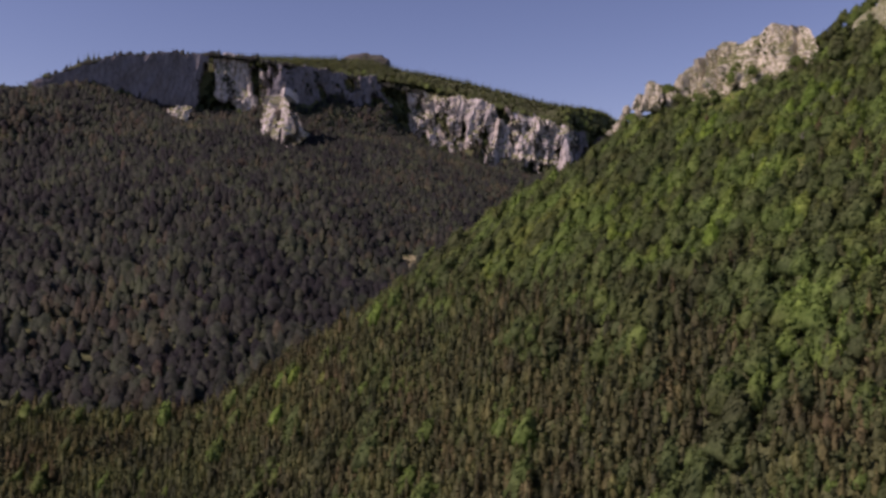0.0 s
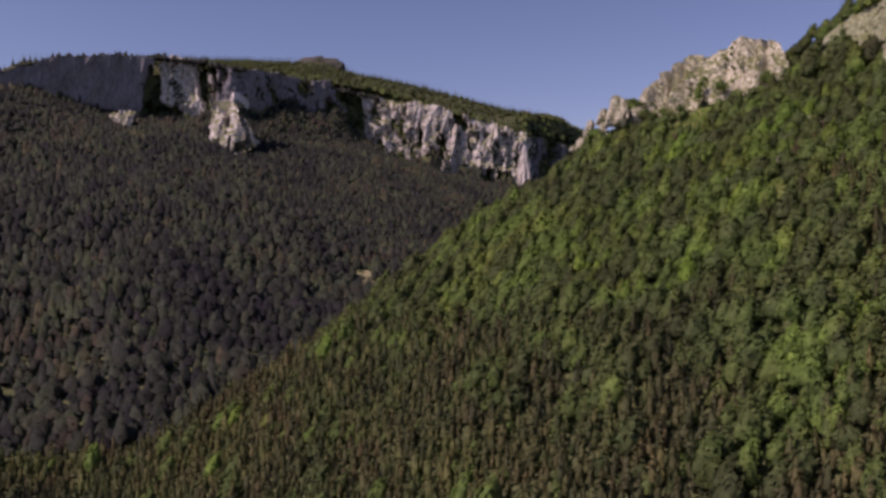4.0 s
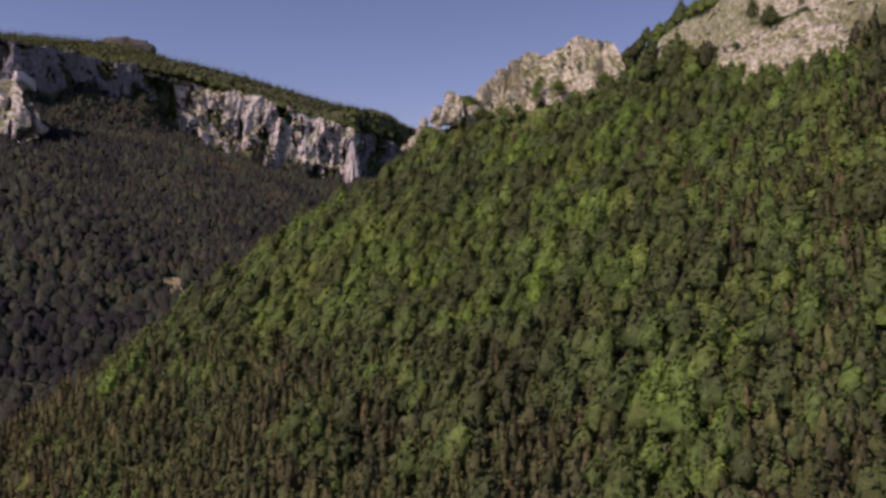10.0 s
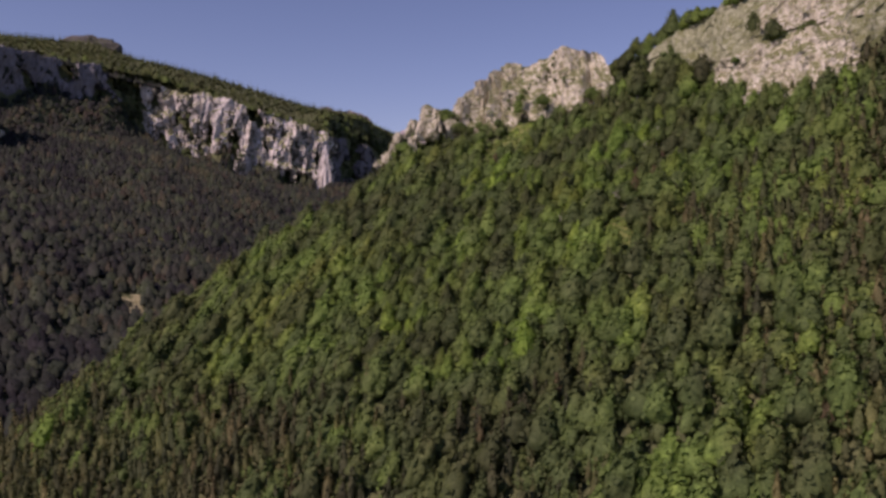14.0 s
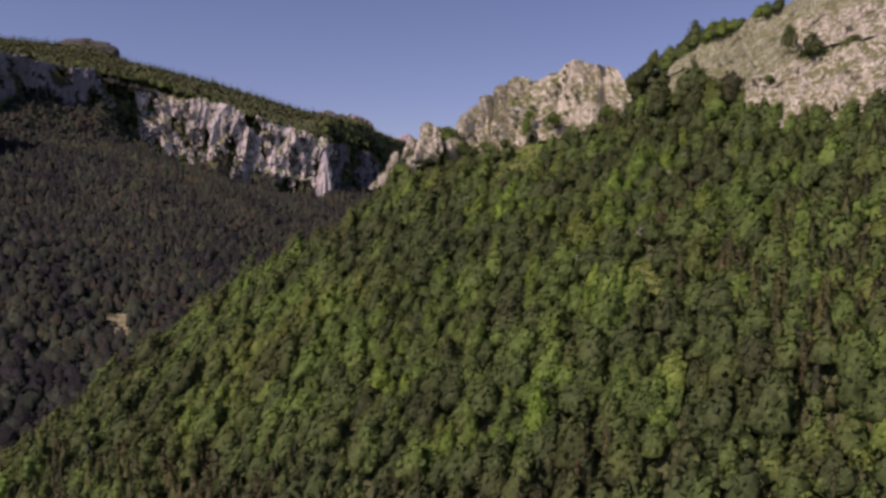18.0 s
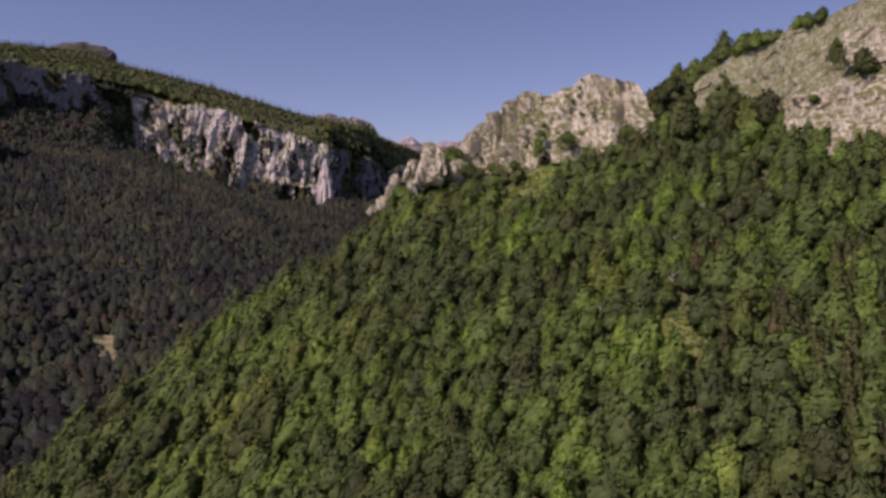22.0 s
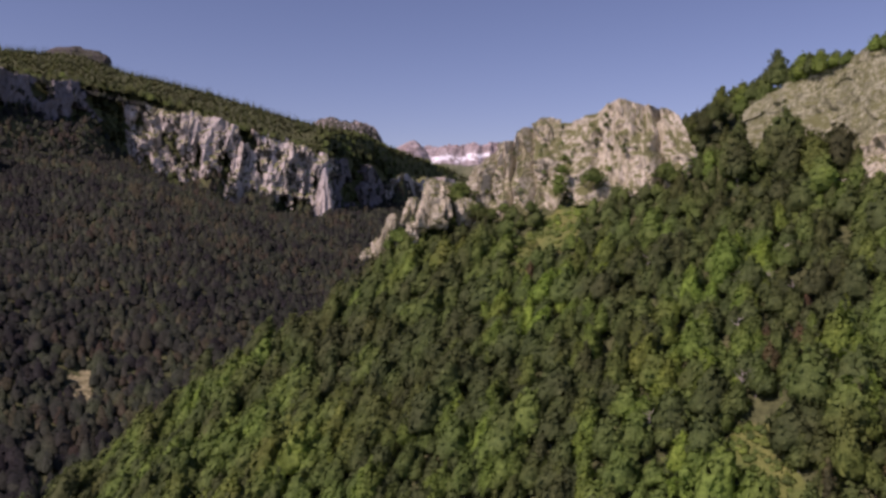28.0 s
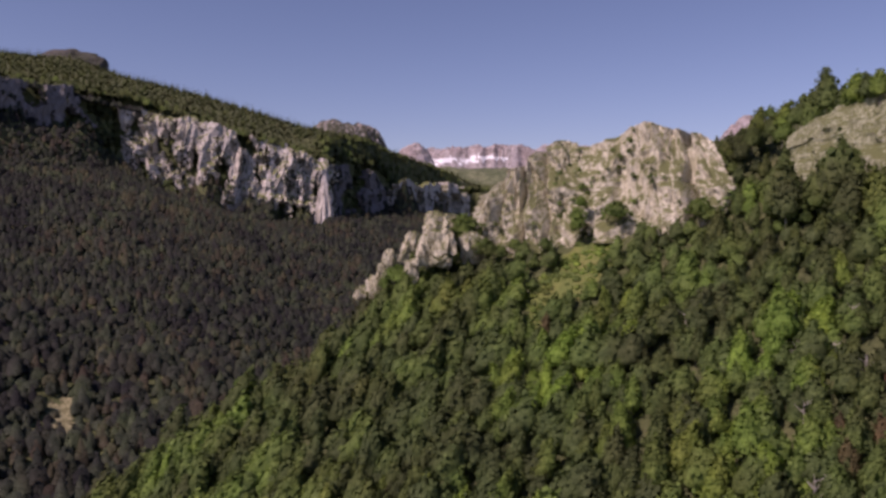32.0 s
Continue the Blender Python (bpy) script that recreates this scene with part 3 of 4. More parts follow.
def range_height(x, y):
    top = np.interp(x, [-900, -200, 0, 300, 700, 1200, 1640, 1740, 1860, 2100, 2600], [430, 450, 505, 530, 535, 530, 530, 630, 722, 670, 620])
    ridge = np.exp(-np.maximum((4500 - y) / 420, (y - 4500) / 300) ** 2)
    cliff = smooth_step(4270, 4430, y + 40 * fractal(x / 120, y / 400, 71, 3))
    return 190 + (top - 190) * (0.55 * ridge + 0.45 * cliff * ridge) + (8 + 10 * cliff) * fractal(x / 70, y / 90, 75, 5, 0.5, True) - 10


mountain("mountain_1", "rounded far rocky summit with dark scrub", -900, 250, 3450, 4200, 12, dome_height, M_FARROCK)
mountain("mountain_3", "small pinkish grey rocky hump beside the far summit", -300, 180, 3600, 4300, 12, hump_height, M_PINKROCK)


def foothill_height(x, y):
    crest = np.interp(x, [-200, 0, 200, 480, 900], [345, 346, 340, 334, 320])
    return 150 + (crest - 150) * np.exp(-((np.minimum(y - 3560, 0) / 300) ** 2)) + 7 * fractal(x / 70, y / 70, 67, 4, 0.55)


mountain("mountain_4", "scrubby green foothill below the far snowy wall", -260, 900, 3150, 3950, 14, foothill_height, M_FOOTHILL)
snowy = mountain("mountain_2", "pinkish far mountain wall with old snow patches", -900, 2600, 3950, 4750, 14, range_height, M_PINKROCK)


def draped(name, label, category, x0, x1, y0, y1, step, height, inside, lift, mat):
    """A patch that lies on a slope, with an uneven edge."""
    xs, ys = np.arange(x0, x1, step), np.arange(y0, y1, step)
    gx, gy = np.meshgrid(xs, ys)
    v = np.stack([gx, gy, height(gx, gy) + lift], -1).reshape(-1, 3)
    m = len(xs)
    i = (np.arange(len(ys) - 1)[:, None] * m + np.arange(m - 1)).ravel()
    i = i[inside(gx, gy).ravel()[i]]
    used, f = np.unique(np.stack([i, i + 1, i + m + 1, i + m], -1), return_inverse=True)
    me = mesh_from(name, v[used], f.reshape(-1, 4), mat, True)
    return tagged(new(name, me), label, category, kind="structure")


def snow_at(x, y):
    z = range_height(x, y)
    band = np.exp(-(((z - 420 - 0.03 * x - 14 * fractal(x / 130, x * 0, 77, 3)) / 20) ** 2))
    return (band * (0.62 + 1.3 * fractal(x / 70 + z / 40, z / 14, 78, 3)) > 0.55) & (x > -60) & (x < 900)


draped("snow", "old white snow patches at the foot of the far mountain wall", "snow", -80, 900, 4250, 4450, 7, range_height, snow_at, 3.0, M_SNOW)

# ---- trees ----
def ico(sub):
    bm = bmesh.new()
    bmesh.ops.create_icosphere(bm, subdivisions=sub, radius=1.0)
    v = np.array([p.co[:] for p in bm.verts])
    bm.verts.index_update()
    f = np.array([[p.index for p in q.verts] for q in bm.faces])
    bm.free()
    return v, f


ICO1, ICO2 = ico(1), ico(2)


def joined(pieces):
    vs, fs, n = [], [], 0
    for v, f in pieces:
        vs.append(v)
        fs.append(np.asarray(f) + n)
        n += len(v)
    return np.concatenate(vs), np.concatenate(fs)


def rounded(v, f, mid, half):
    """Normals of a small far crown: they follow its round form, not each face."""
    n = (v - [0, 0, mid]) / half
    n /= np.linalg.norm(n, axis=1)[:, None] + 1e-6
    n = n + [0, 0, 0.7] + np.random.default_rng(len(v)).normal(0, 0.35, n.shape)
    return v, f, n / (np.linalg.norm(n, axis=1)[:, None] + 1e-6)


def leaf_tufts(rng, p, out, size):
    """Tufts of leaves as bent quads set about the outside of a crown."""
    count = len(p)
    nrm = out + 0.5 * rng.normal(size=(count, 3))
    nrm /= np.linalg.norm(nrm, axis=1)[:, None]
    a = np.cross(nrm, rng.normal(size=(count, 3)))
    a /= np.linalg.norm(a, axis=1)[:, None]
    b = np.cross(nrm, a)
    s = size * rng.uniform(0.6, 1.35, count)[:, None]
    bend = nrm * s * 0.25
    v = np.stack([p - a * s - bend, p - b * s * 0.8, p + a * s - bend, p + b * s * 0.8], 1).reshape(-1, 3)
    i = np.arange(count)[:, None] * 4
    return v, np.concatenate([i + [0, 1, 2], i + [0, 2, 3]], 1).reshape(-1, 3)


def broad_crown(seed, lobes, tufts, size, wide=3.3, low=3.0, high=11.0, sub=ICO1, taper=0.35, core=0.76, lump=0.4):
    """An egg-shaped crown with boughs that swell out of it, clad in tufts; its normals follow the boughs."""
    rng = np.random.default_rng(seed)
    mid, half = low + (high - low) * 0.45, (high - low) / 2
    k = np.arange(lobes) + 0.5
    polar, ang = np.arccos(1 - 1.75 * k / lobes), k * 2.4 + rng.uniform(-0.4, 0.4, lobes)
    bough = np.stack([np.sin(polar) * np.cos(ang), np.sin(polar) * np.sin(ang), np.cos(polar)], -1)
    weight = rng.uniform(0.6, 1.15, lobes)

    def surface(d):
        dot = d @ bough.T
        swell = np.exp((dot - 1) * (2.2 + 0.5 * lobes)) * weight
        j = swell.argmax(1)
        r = (1 - lump * 0.7) + lump * swell.max(1)
        slim = 1 - taper * np.clip((d[:, 2] + 0.55) / 1.55, 0, 1) ** 1.2
        p = d * r[:, None] * np.stack([wide * slim, wide * slim, np.where(d[:, 2] > 0, half * 1.15, half * 0.9)], -1) + [0, 0, mid]
        n = d * [1, 1, 0.75] + 0.9 * (d - bough[j]) * (swell.max(1) > 0.25)[:, None]
        return p, n

    v, f = sub
    cp, cn = surface(v)
    ruffle = np.random.default_rng(seed + 7000)
    cp = (cp - [0, 0, mid]) * ruffle.uniform(0.9, 1.12, (len(cp), 1)) + [0, 0, mid]
    cn = cn + ruffle.normal(0, 0.25, cn.shape)
    d = rng.normal(size=(tufts, 3))
    d[:, 2] = np.where(d[:, 2] < -0.5, -d[:, 2], d[:, 2])
    d /= np.linalg.norm(d, axis=1)[:, None]
    tp, tn = surface(d)
    tp = (tp - [0, 0, mid]) * rng.uniform(0.88, 1.16, (tufts, 1)) + [0, 0, mid]
    tv, tf = leaf_tufts(rng, tp, tn, size)
    n = np.vstack([cn, np.repeat(tn + rng.normal(0, 0.27, tn.shape), 4, 0)]) + [0, 0, 0.35]
    v, f = joined([((cp - [0, 0, mid]) * core + [0, 0, mid], f), (tv, tf)])
    return v, f, n / (np.linalg.norm(n, axis=1)[:, None] + 1e-6)


def conifer_crown(seed, tiers, boughs, wide=2.4, low=1.2, high=12.0, taper=0.85):
    rng = np.random.default_rng(seed)
    vs, fs, n = [], [], 0
    for k in range(tiers):
        u = k / (tiers - 1)
        z, r = low + (high - low) * u, wide * (1 - u) ** taper + 0.25
        for j in range(boughs):
            a = (j + rng.uniform(-0.3, 0.3) + 0.5 * (k % 2)) * 2 * math.pi / boughs
            rr, w = r * rng.uniform(0.7, 1.2), r * 3.6 / boughs
            sag = rr * rng.uniform(0.15, 0.5)
            cx, sx = math.cos(a), math.sin(a)
            tip = (cx * rr, sx * rr, z - sag)
            root = (0, 0, z + (high - low) / tiers * 1.1)
            m1 = (cx * rr * 0.6 - sx * w, sx * rr * 0.6 + cx * w, z - sag * 0.8)
            m2 = (cx * rr * 0.6 + sx * w, sx * rr * 0.6 - cx * w, z - sag * 0.8)
            vs += [root, m1, tip, m2]
            fs += [(n, n + 1, n + 2), (n, n + 2, n + 3)]
            n += 4
    ang = np.linspace(0, 2 * math.pi, 7)[:-1]
    ring = np.stack([np.cos(ang) * wide * 0.55, np.sin(ang) * wide * 0.55, np.full(6, low)], -1)
    cone = (np.vstack([ring, [[0, 0, high]]]), [(i, (i + 1) % 6, 6) for i in range(6)])
    v, f = joined([(np.array(vs), np.array(fs)), cone])
    return rounded(v, f, low + (high - low) * 0.3, np.array([wide, wide, (high - low) * 0.6]))


def trunk_mesh(name, height, radius, seed, limbs=5):
    rng = np.random.default_rng(seed)
    pieces = []

    def tube(a, b, r0, r1, sides=6):
        a, b = np.array(a, float), np.array(b, float)
        d = (b - a) / np.linalg.norm(b - a)
        x = np.cross(d, (0.3, 0.9, 0.1))
        x /= np.linalg.norm(x)
        y = np.cross(d, x)
        t = np.linspace(0, 2 * math.pi, sides + 1)[:-1, None]
        ring = np.cos(t) * x + np.sin(t) * y
        i = np.arange(sides)
        j = (i + 1) % sides
        f = np.concatenate([np.stack([i, j, j + sides], 1), np.stack([i, j + sides, i + sides], 1)])
        pieces.append((np.vstack([a + ring * r0, b + ring * r1]), f))

    bend = (rng.uniform(-0.3, 0.3), rng.uniform(-0.3, 0.3), height * 0.5)
    tube((0, 0, -1.2), bend, radius, radius * 0.7)
    tube(bend, (0, 0, height), radius * 0.7, radius * 0.15)
    for _ in range(limbs):
        a, z = rng.uniform(0, 6.28), height * rng.uniform(0.3, 0.7)
        tube((0, 0, z), (math.cos(a) * 2, math.sin(a) * 2, z + 1.8), radius * 0.3, radius * 0.08, 4)
    return mesh_from(name, *joined(pieces), M_BARK)


def tube_mesh(name, rings, mat, sides=6):
    """A bent tapering stem through points with their radii."""
    t = np.linspace(0, 2 * math.pi, sides + 1)[:-1, None]
    way = np.array(rings[-1][0], float) - np.array(rings[0][0], float)
    way /= np.linalg.norm(way)
    side = np.cross(way, (0.3, 0.9, 0.1))
    side /= np.linalg.norm(side)
    loop = np.cos(t) * side + np.sin(t) * np.cross(way, side)
    v = np.concatenate([np.array(p, float) + loop * r for p, r in rings])
    i = (np.arange(len(rings) - 1)[:, None] * sides + np.arange(sides)).ravel()
    j = (np.arange(len(rings) - 1)[:, None] * sides + (np.arange(sides) + 1) % sides).ravel()
    return mesh_from(name, v, np.stack([i, j, j + sides, i + sides], -1), mat, True)


def scatter(x0, x1, y0, y1, gap, seed):
    rng = np.random.default_rng(seed)
    gx, gy = np.meshgrid(np.arange(x0, x1, gap), np.arange(y0, y1, gap))
    gx = gx + (np.arange(gx.shape[0]) % 2)[:, None] * gap * 0.5
    x, y = gx.ravel() + rng.uniform(-0.42, 0.42, gx.size) * gap, gy.ravel() + rng.uniform(-0.42, 0.42, gx.size) * gap
    return x, y


UPHILL = (0.687, 0.727)


def slanted(crown, slant):
    """A crown that hangs out to the downhill side, its top drawn back uphill along x."""
    v, f, n = crown
    v = v.copy()
    v[:, 0] += slant * (v[:, 2] - 5.5)
    return v, f, n


def forest(name, label, templates, x, y, size, mat, seed, sink=0.6, z=None, drift=0.0, lean=0.0, slant=0.0):
    """Uncountable wood: all its crowns in one mesh, each tree with a tone of its own; a slant hangs them out downhill."""
    rng = np.random.default_rng(seed)
    z = (land(x, y) if z is None else z) - sink
    kind = rng.integers(0, len(templates), len(x))
    vs, fs, ts, ns, n = [], [], [], [], 0
    for k, (v, f, nv) in enumerate(templates):
        sel = np.flatnonzero(kind == k)
        if not len(sel):
            continue
        a = rng.uniform(0, 2 * math.pi, len(sel))
        s = size[sel] if np.ndim(size) else np.full(len(sel), size)
        s = s * np.exp(rng.normal(0, 0.25, len(sel))).clip(0.6, 1.6)
        tall = s * rng.uniform(0.85, 1.2, len(sel))
        c, d = np.cos(a)[:, None], np.sin(a)[:, None]
        vx = (v[None, :, 0] * c - v[None, :, 1] * d) * s[:, None] + x[sel, None]
        vy = (v[None, :, 0] * d + v[None, :, 1] * c) * s[:, None] + y[sel, None]
        hang = slant * (v[None, :, 2] - 5.5) * tall[:, None] * rng.uniform(0.6, 1.4, (len(sel), 1))
        vx, vy = vx + hang * UPHILL[0], vy + hang * UPHILL[1]
        vz = v[None, :, 2] * tall[:, None] + z[sel, None]
        vs.append(np.stack([vx, vy, vz], -1).reshape(-1, 3))
        fs.append((f[None] + (np.arange(len(sel)) * len(v))[:, None, None] + n).reshape(-1, 3))
        turned = np.stack([nv[None, :, 0] * c - nv[None, :, 1] * d, nv[None, :, 0] * d + nv[None, :, 1] * c, nv[None, :, 2] + 0 * c], -1)
        ns.append(turned.reshape(-1, 3))
        ts.append(np.repeat(np.clip(rng.random(len(sel)) + drift * fractal(x[sel] / 40, y[sel] / 40, 85, 3) + (lean[sel] if np.ndim(lean) else lean), 0, 1), len(v)))
        n += len(sel) * len(v)
    ob = new(name, mesh_from(name, np.concatenate(vs), np.concatenate(fs), mat, True, np.concatenate(ts), np.concatenate(ns)))
    return tagged(ob, label, "forest", kind="stuff")


def on_rock(x, y):
    """Where the crag and the rock band stand bare."""
    front = np.interp(x, [24, 30, 40, 49, 61, 70, 75, 80, 91, 104, 121, 128], [576, 567, 560, 557, 550, 548, 550, 544, 538, 528, 518, 524])
    rear = np.interp(x, [22, 64, 80, 92, 105, 128], [592, 600, 592, 584, 566, 544])
    a = (x > 20) & (x < 130) & (y > front - 2) & (y < rear + 6)
    low = np.interp(y, [395, 404, 412, 426, 440, 462, 486, 508, 532], [300, 262, 226, 192, 182, 172, 164, 158, 153])
    high = np.interp(y, [400, 425, 447, 463, 480, 507, 522, 531, 540], [420, 420, 420, 420, 420, 420, 330, 180, 160])
    b = (y > 395) & (y < 552) & (x > low) & (x < high)
    return a | b


def open_ground(x, y):
    """The grassy slope below the crag and the dry clearing lower down."""
    ragged = 0.35 * fractal(x / 5, y / 5, 91, 2)
    u, w = (x - 63) * 0.72 + (y - 529) * 0.69, (x - 63) * 0.69 - (y - 529) * 0.72
    a = (u / 29) ** 2 + (w / 13) ** 2 + 1.5 * ragged < 1
    b = ((x - 93) / 7.5) ** 2 + ((y - 376) / 20) ** 2 + ragged < 1
    return a | b


BROAD_MID = [broad_crown(300 + k, 9, 120, 0.66, 3.9 + 0.4 * (k % 3), 0.0, 10.0 + 0.8 * (k % 3), ICO2, 0.46 + 0.12 * (k % 3), 0.86, 0.42) for k in range(7)]
PINE_MID = [broad_crown(320 + k, 10, 90, 0.66, 3.8, 0.0, 11.4 + 0.8 * (k % 2), ICO2, 0.5, 0.86, 0.34) for k in range(4)]
SPRUCE_MID = [broad_crown(340 + k, 4, 26, 0.66, 2.3 + 0.2 * (k % 2), 0.0, 10.2 + 0.8 * (k % 3), ICO1, 0.78, 0.82) for k in range(5)]


def far_crown(seed, wide, high, tufts=4, point=0.0):
    """A small far tree: a rounded or pointed body with a few tufts on it."""
    rng = np.random.default_rng(seed)
    body = ICO1[0] * (1 + 0.16 * rng.normal(size=(12, 1)).clip(-1.2, 1.2))
    slim = np.clip(1 - (0.3 + 0.55 * point) * body[:, 2:], 0.12, 1.5)
    v = body * [wide, wide, high * 0.5] * np.hstack([slim, slim, np.ones((12, 1))]) + [0, 0, high * 0.5]
    d = rng.normal(size=(tufts, 3))
    d[:, 2] = np.abs(d[:, 2])
    d /= np.linalg.norm(d, axis=1)[:, None]
    thin = 1 - (0.2 + 0.6 * point) * d[:, 2:]
    tuft = leaf_tufts(rng, d * np.hstack([thin, thin, thin * 0 + 1]) * [wide * 0.95, wide * 0.95, high * 0.48] + [0, 0, high * 0.5], d, 1.0)
    v, f = joined([(v, ICO1[1]), tuft])
    n = (v - [0, 0, high * 0.4]) / [wide, wide, high * 0.5]
    n = n / np.linalg.norm(n, axis=1)[:, None] + [0, 0, 1.0] + rng.normal(0, 0.3, v.shape)
    return v, f, n / np.linalg.norm(n, axis=1)[:, None]


FAR_BLOB = [far_crown(700 + k, 3.1 + 0.35 * (k % 3), 7.6 + 0.7 * (k % 4)) for k in range(7)]
FAR_SPIRE = [far_crown(720 + k, 2.5 + 0.25 * (k % 2), 10.4 + 0.8 * (k % 3), 3, 1.0) for k in range(5)]
FAR_FIR = [conifer_crown(360 + k, 3, 4, 3.6, 0.2, 12.0, 0.7) for k in range(4)]

RIM_FIR = [conifer_crown(380 + k, 2, 5, 3.0, 0.5, 10.5, 0.75) for k in range(4)]

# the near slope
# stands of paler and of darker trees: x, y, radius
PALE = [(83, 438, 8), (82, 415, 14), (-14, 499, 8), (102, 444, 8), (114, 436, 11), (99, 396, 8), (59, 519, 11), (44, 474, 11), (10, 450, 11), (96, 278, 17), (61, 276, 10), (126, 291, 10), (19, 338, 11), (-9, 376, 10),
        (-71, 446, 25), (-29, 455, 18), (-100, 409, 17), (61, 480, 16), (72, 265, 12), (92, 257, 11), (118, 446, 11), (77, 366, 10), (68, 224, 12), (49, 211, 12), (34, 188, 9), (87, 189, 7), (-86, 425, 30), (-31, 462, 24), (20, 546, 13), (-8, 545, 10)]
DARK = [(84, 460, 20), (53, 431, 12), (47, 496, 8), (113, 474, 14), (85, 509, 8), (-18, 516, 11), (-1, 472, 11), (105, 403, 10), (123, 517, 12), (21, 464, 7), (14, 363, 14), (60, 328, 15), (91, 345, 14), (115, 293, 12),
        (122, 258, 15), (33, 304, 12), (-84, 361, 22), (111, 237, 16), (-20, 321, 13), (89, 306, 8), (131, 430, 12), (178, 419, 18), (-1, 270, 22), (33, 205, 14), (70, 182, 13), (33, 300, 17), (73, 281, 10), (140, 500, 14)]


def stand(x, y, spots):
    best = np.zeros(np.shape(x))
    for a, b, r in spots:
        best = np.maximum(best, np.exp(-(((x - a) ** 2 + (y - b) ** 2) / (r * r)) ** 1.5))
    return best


def slope_wood(gap, seed):
    x, y = scatter(-620, 300, 130, 640, gap, seed)
    over = y - np.interp(x, CREST_X, CREST_Y)
    keep = (over < 15) & (x < 0.62 * y + 14) & ~on_rock(x, y) & ~open_ground(x, y) & ~((x > 147) & (y > 508)) & (x < 215 + 0.5 * (y - 300)) & (near_plane(x, y) > -262) & (x > -1.15 * (y + 86) - 80)
    x, y = x[keep], y[keep]
    level, patch = near_plane(x, y) + 8, fractal(x / 55, y / 55, 81, 3)
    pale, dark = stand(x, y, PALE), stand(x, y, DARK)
    streak = np.exp(-(((x - 34 - 0.68 * (y - 188)) / 14) ** 2)) * (y < 330)
    p_brown = np.clip(smooth_step(-34, -78, level + 14 * patch) * 0.9 - streak - 0.8 * pale, 0.0, 1) + (0.5 - 0.5 * pale) * smooth_step(96, 120, x) * smooth_step(400, 320, y) + 0.5 * (x > 190) * (y < 445)
    return x, y, level, pale, dark, p_brown, over[keep]


rng = np.random.default_rng(5)
x, y, level, pale, dark, p_brown, over = slope_wood(7.9, 11)
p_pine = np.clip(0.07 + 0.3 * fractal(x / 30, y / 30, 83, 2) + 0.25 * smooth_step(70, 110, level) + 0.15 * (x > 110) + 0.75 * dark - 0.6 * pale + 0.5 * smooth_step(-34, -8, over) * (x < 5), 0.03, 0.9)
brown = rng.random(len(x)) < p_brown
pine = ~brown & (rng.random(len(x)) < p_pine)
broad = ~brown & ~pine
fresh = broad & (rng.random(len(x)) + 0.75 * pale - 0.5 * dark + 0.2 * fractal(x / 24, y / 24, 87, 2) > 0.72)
close = ((x - 68) / 62) ** 2 + ((y - 408) / 58) ** 2
order = np.argsort(close)
hi_broad = order[broad[order] & ~fresh[order]][:170]
hi_fresh = order[fresh[order]][:130]
hi_pine = order[pine[order] & (close[order] < 5)][:150]
near_one = np.zeros(len(x), bool)
near_one[hi_broad] = near_one[hi_pine] = near_one[hi_fresh] = True
size = np.where((x > 190) & (y < 445), 0.65, np.where(x > 128, np.where((x > 136) & (y > 462) & (y < 505), 1.5, np.where(y > 518, 0.8, 1.15)), np.interp(level, [60, 78, 100], [1.16, 0.85, 0.75])))
rest = broad & ~near_one
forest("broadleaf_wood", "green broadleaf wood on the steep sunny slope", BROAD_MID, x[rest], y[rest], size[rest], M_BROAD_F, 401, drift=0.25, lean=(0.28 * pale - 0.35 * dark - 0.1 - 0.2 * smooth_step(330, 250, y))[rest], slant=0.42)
rest = pine & ~near_one
forest("pine_wood", "dark green pines scattered through the sunny slope", PINE_MID, x[rest], y[rest], size[rest], M_PINE_F, 402, slant=0.42)
bx, by, _, _, _, b_brown, _ = slope_wood(4.3, 12)
spruce = rng.random(len(bx)) < b_brown * 1.15 + 0.1 * (b_brown > 0.3)
bx, by = bx[spruce], by[spruce]
b_order = np.argsort(((bx - 68) / 62) ** 2 + ((by - 408) / 58) ** 2)
hi_spruce, rest = b_order[:200], b_order[200:]
forest("spruce_wood", "dense olive brown spruce wood low on the slope", SPRUCE_MID, bx[rest], by[rest], 1.0, M_BROWN_F, 403, drift=0.35)
olive = brown & (rng.random(len(x)) < 0.1)
forest("olive_wood", "olive rounded trees among the low spruces", BROAD_MID[:3], x[olive], y[olive], 0.75, M_BROWN_F, 406, lean=0.2, slant=0.42)

draped("meadow", "small dry grass clearing among trees and below the crag", "meadow", 40, 120, 360, 560, 1.2, land, open_ground, 0.5, M_GRASS)

px, py = scatter(-330, 260, 150, 600, 7.5, 13)
ok = (py < np.interp(px, CREST_X, CREST_Y) + 8) & ~on_rock(px, py) & ~open_ground(px, py) & (near_plane(px, py) > -130) & (px > -200)
px, py = px[ok], py[ok]
UNDER = [broad_crown(345 + k, 6, 52, 0.66, 4.2, 0.0, 7.8, ICO1, 0.5, 0.88, 0.42) for k in range(5)]
UNDER_HI = [broad_crown(385 + k, 9, 170, 0.52, 4.2, 0.0, 8.0, ICO2, 0.5, 0.84, 0.46) for k in range(5)]
under_size = np.interp(near_plane(px, py), [-90, -60, -20, 0, 60, 90, 120], [0.72, 1.08, 1.12, 1.24, 1.18, 0.95, 0.68])
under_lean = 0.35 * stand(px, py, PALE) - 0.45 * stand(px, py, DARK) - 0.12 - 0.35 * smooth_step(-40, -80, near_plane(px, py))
fine = ((px - 68) / 62) ** 2 + ((py - 408) / 58) ** 2 < 3.2
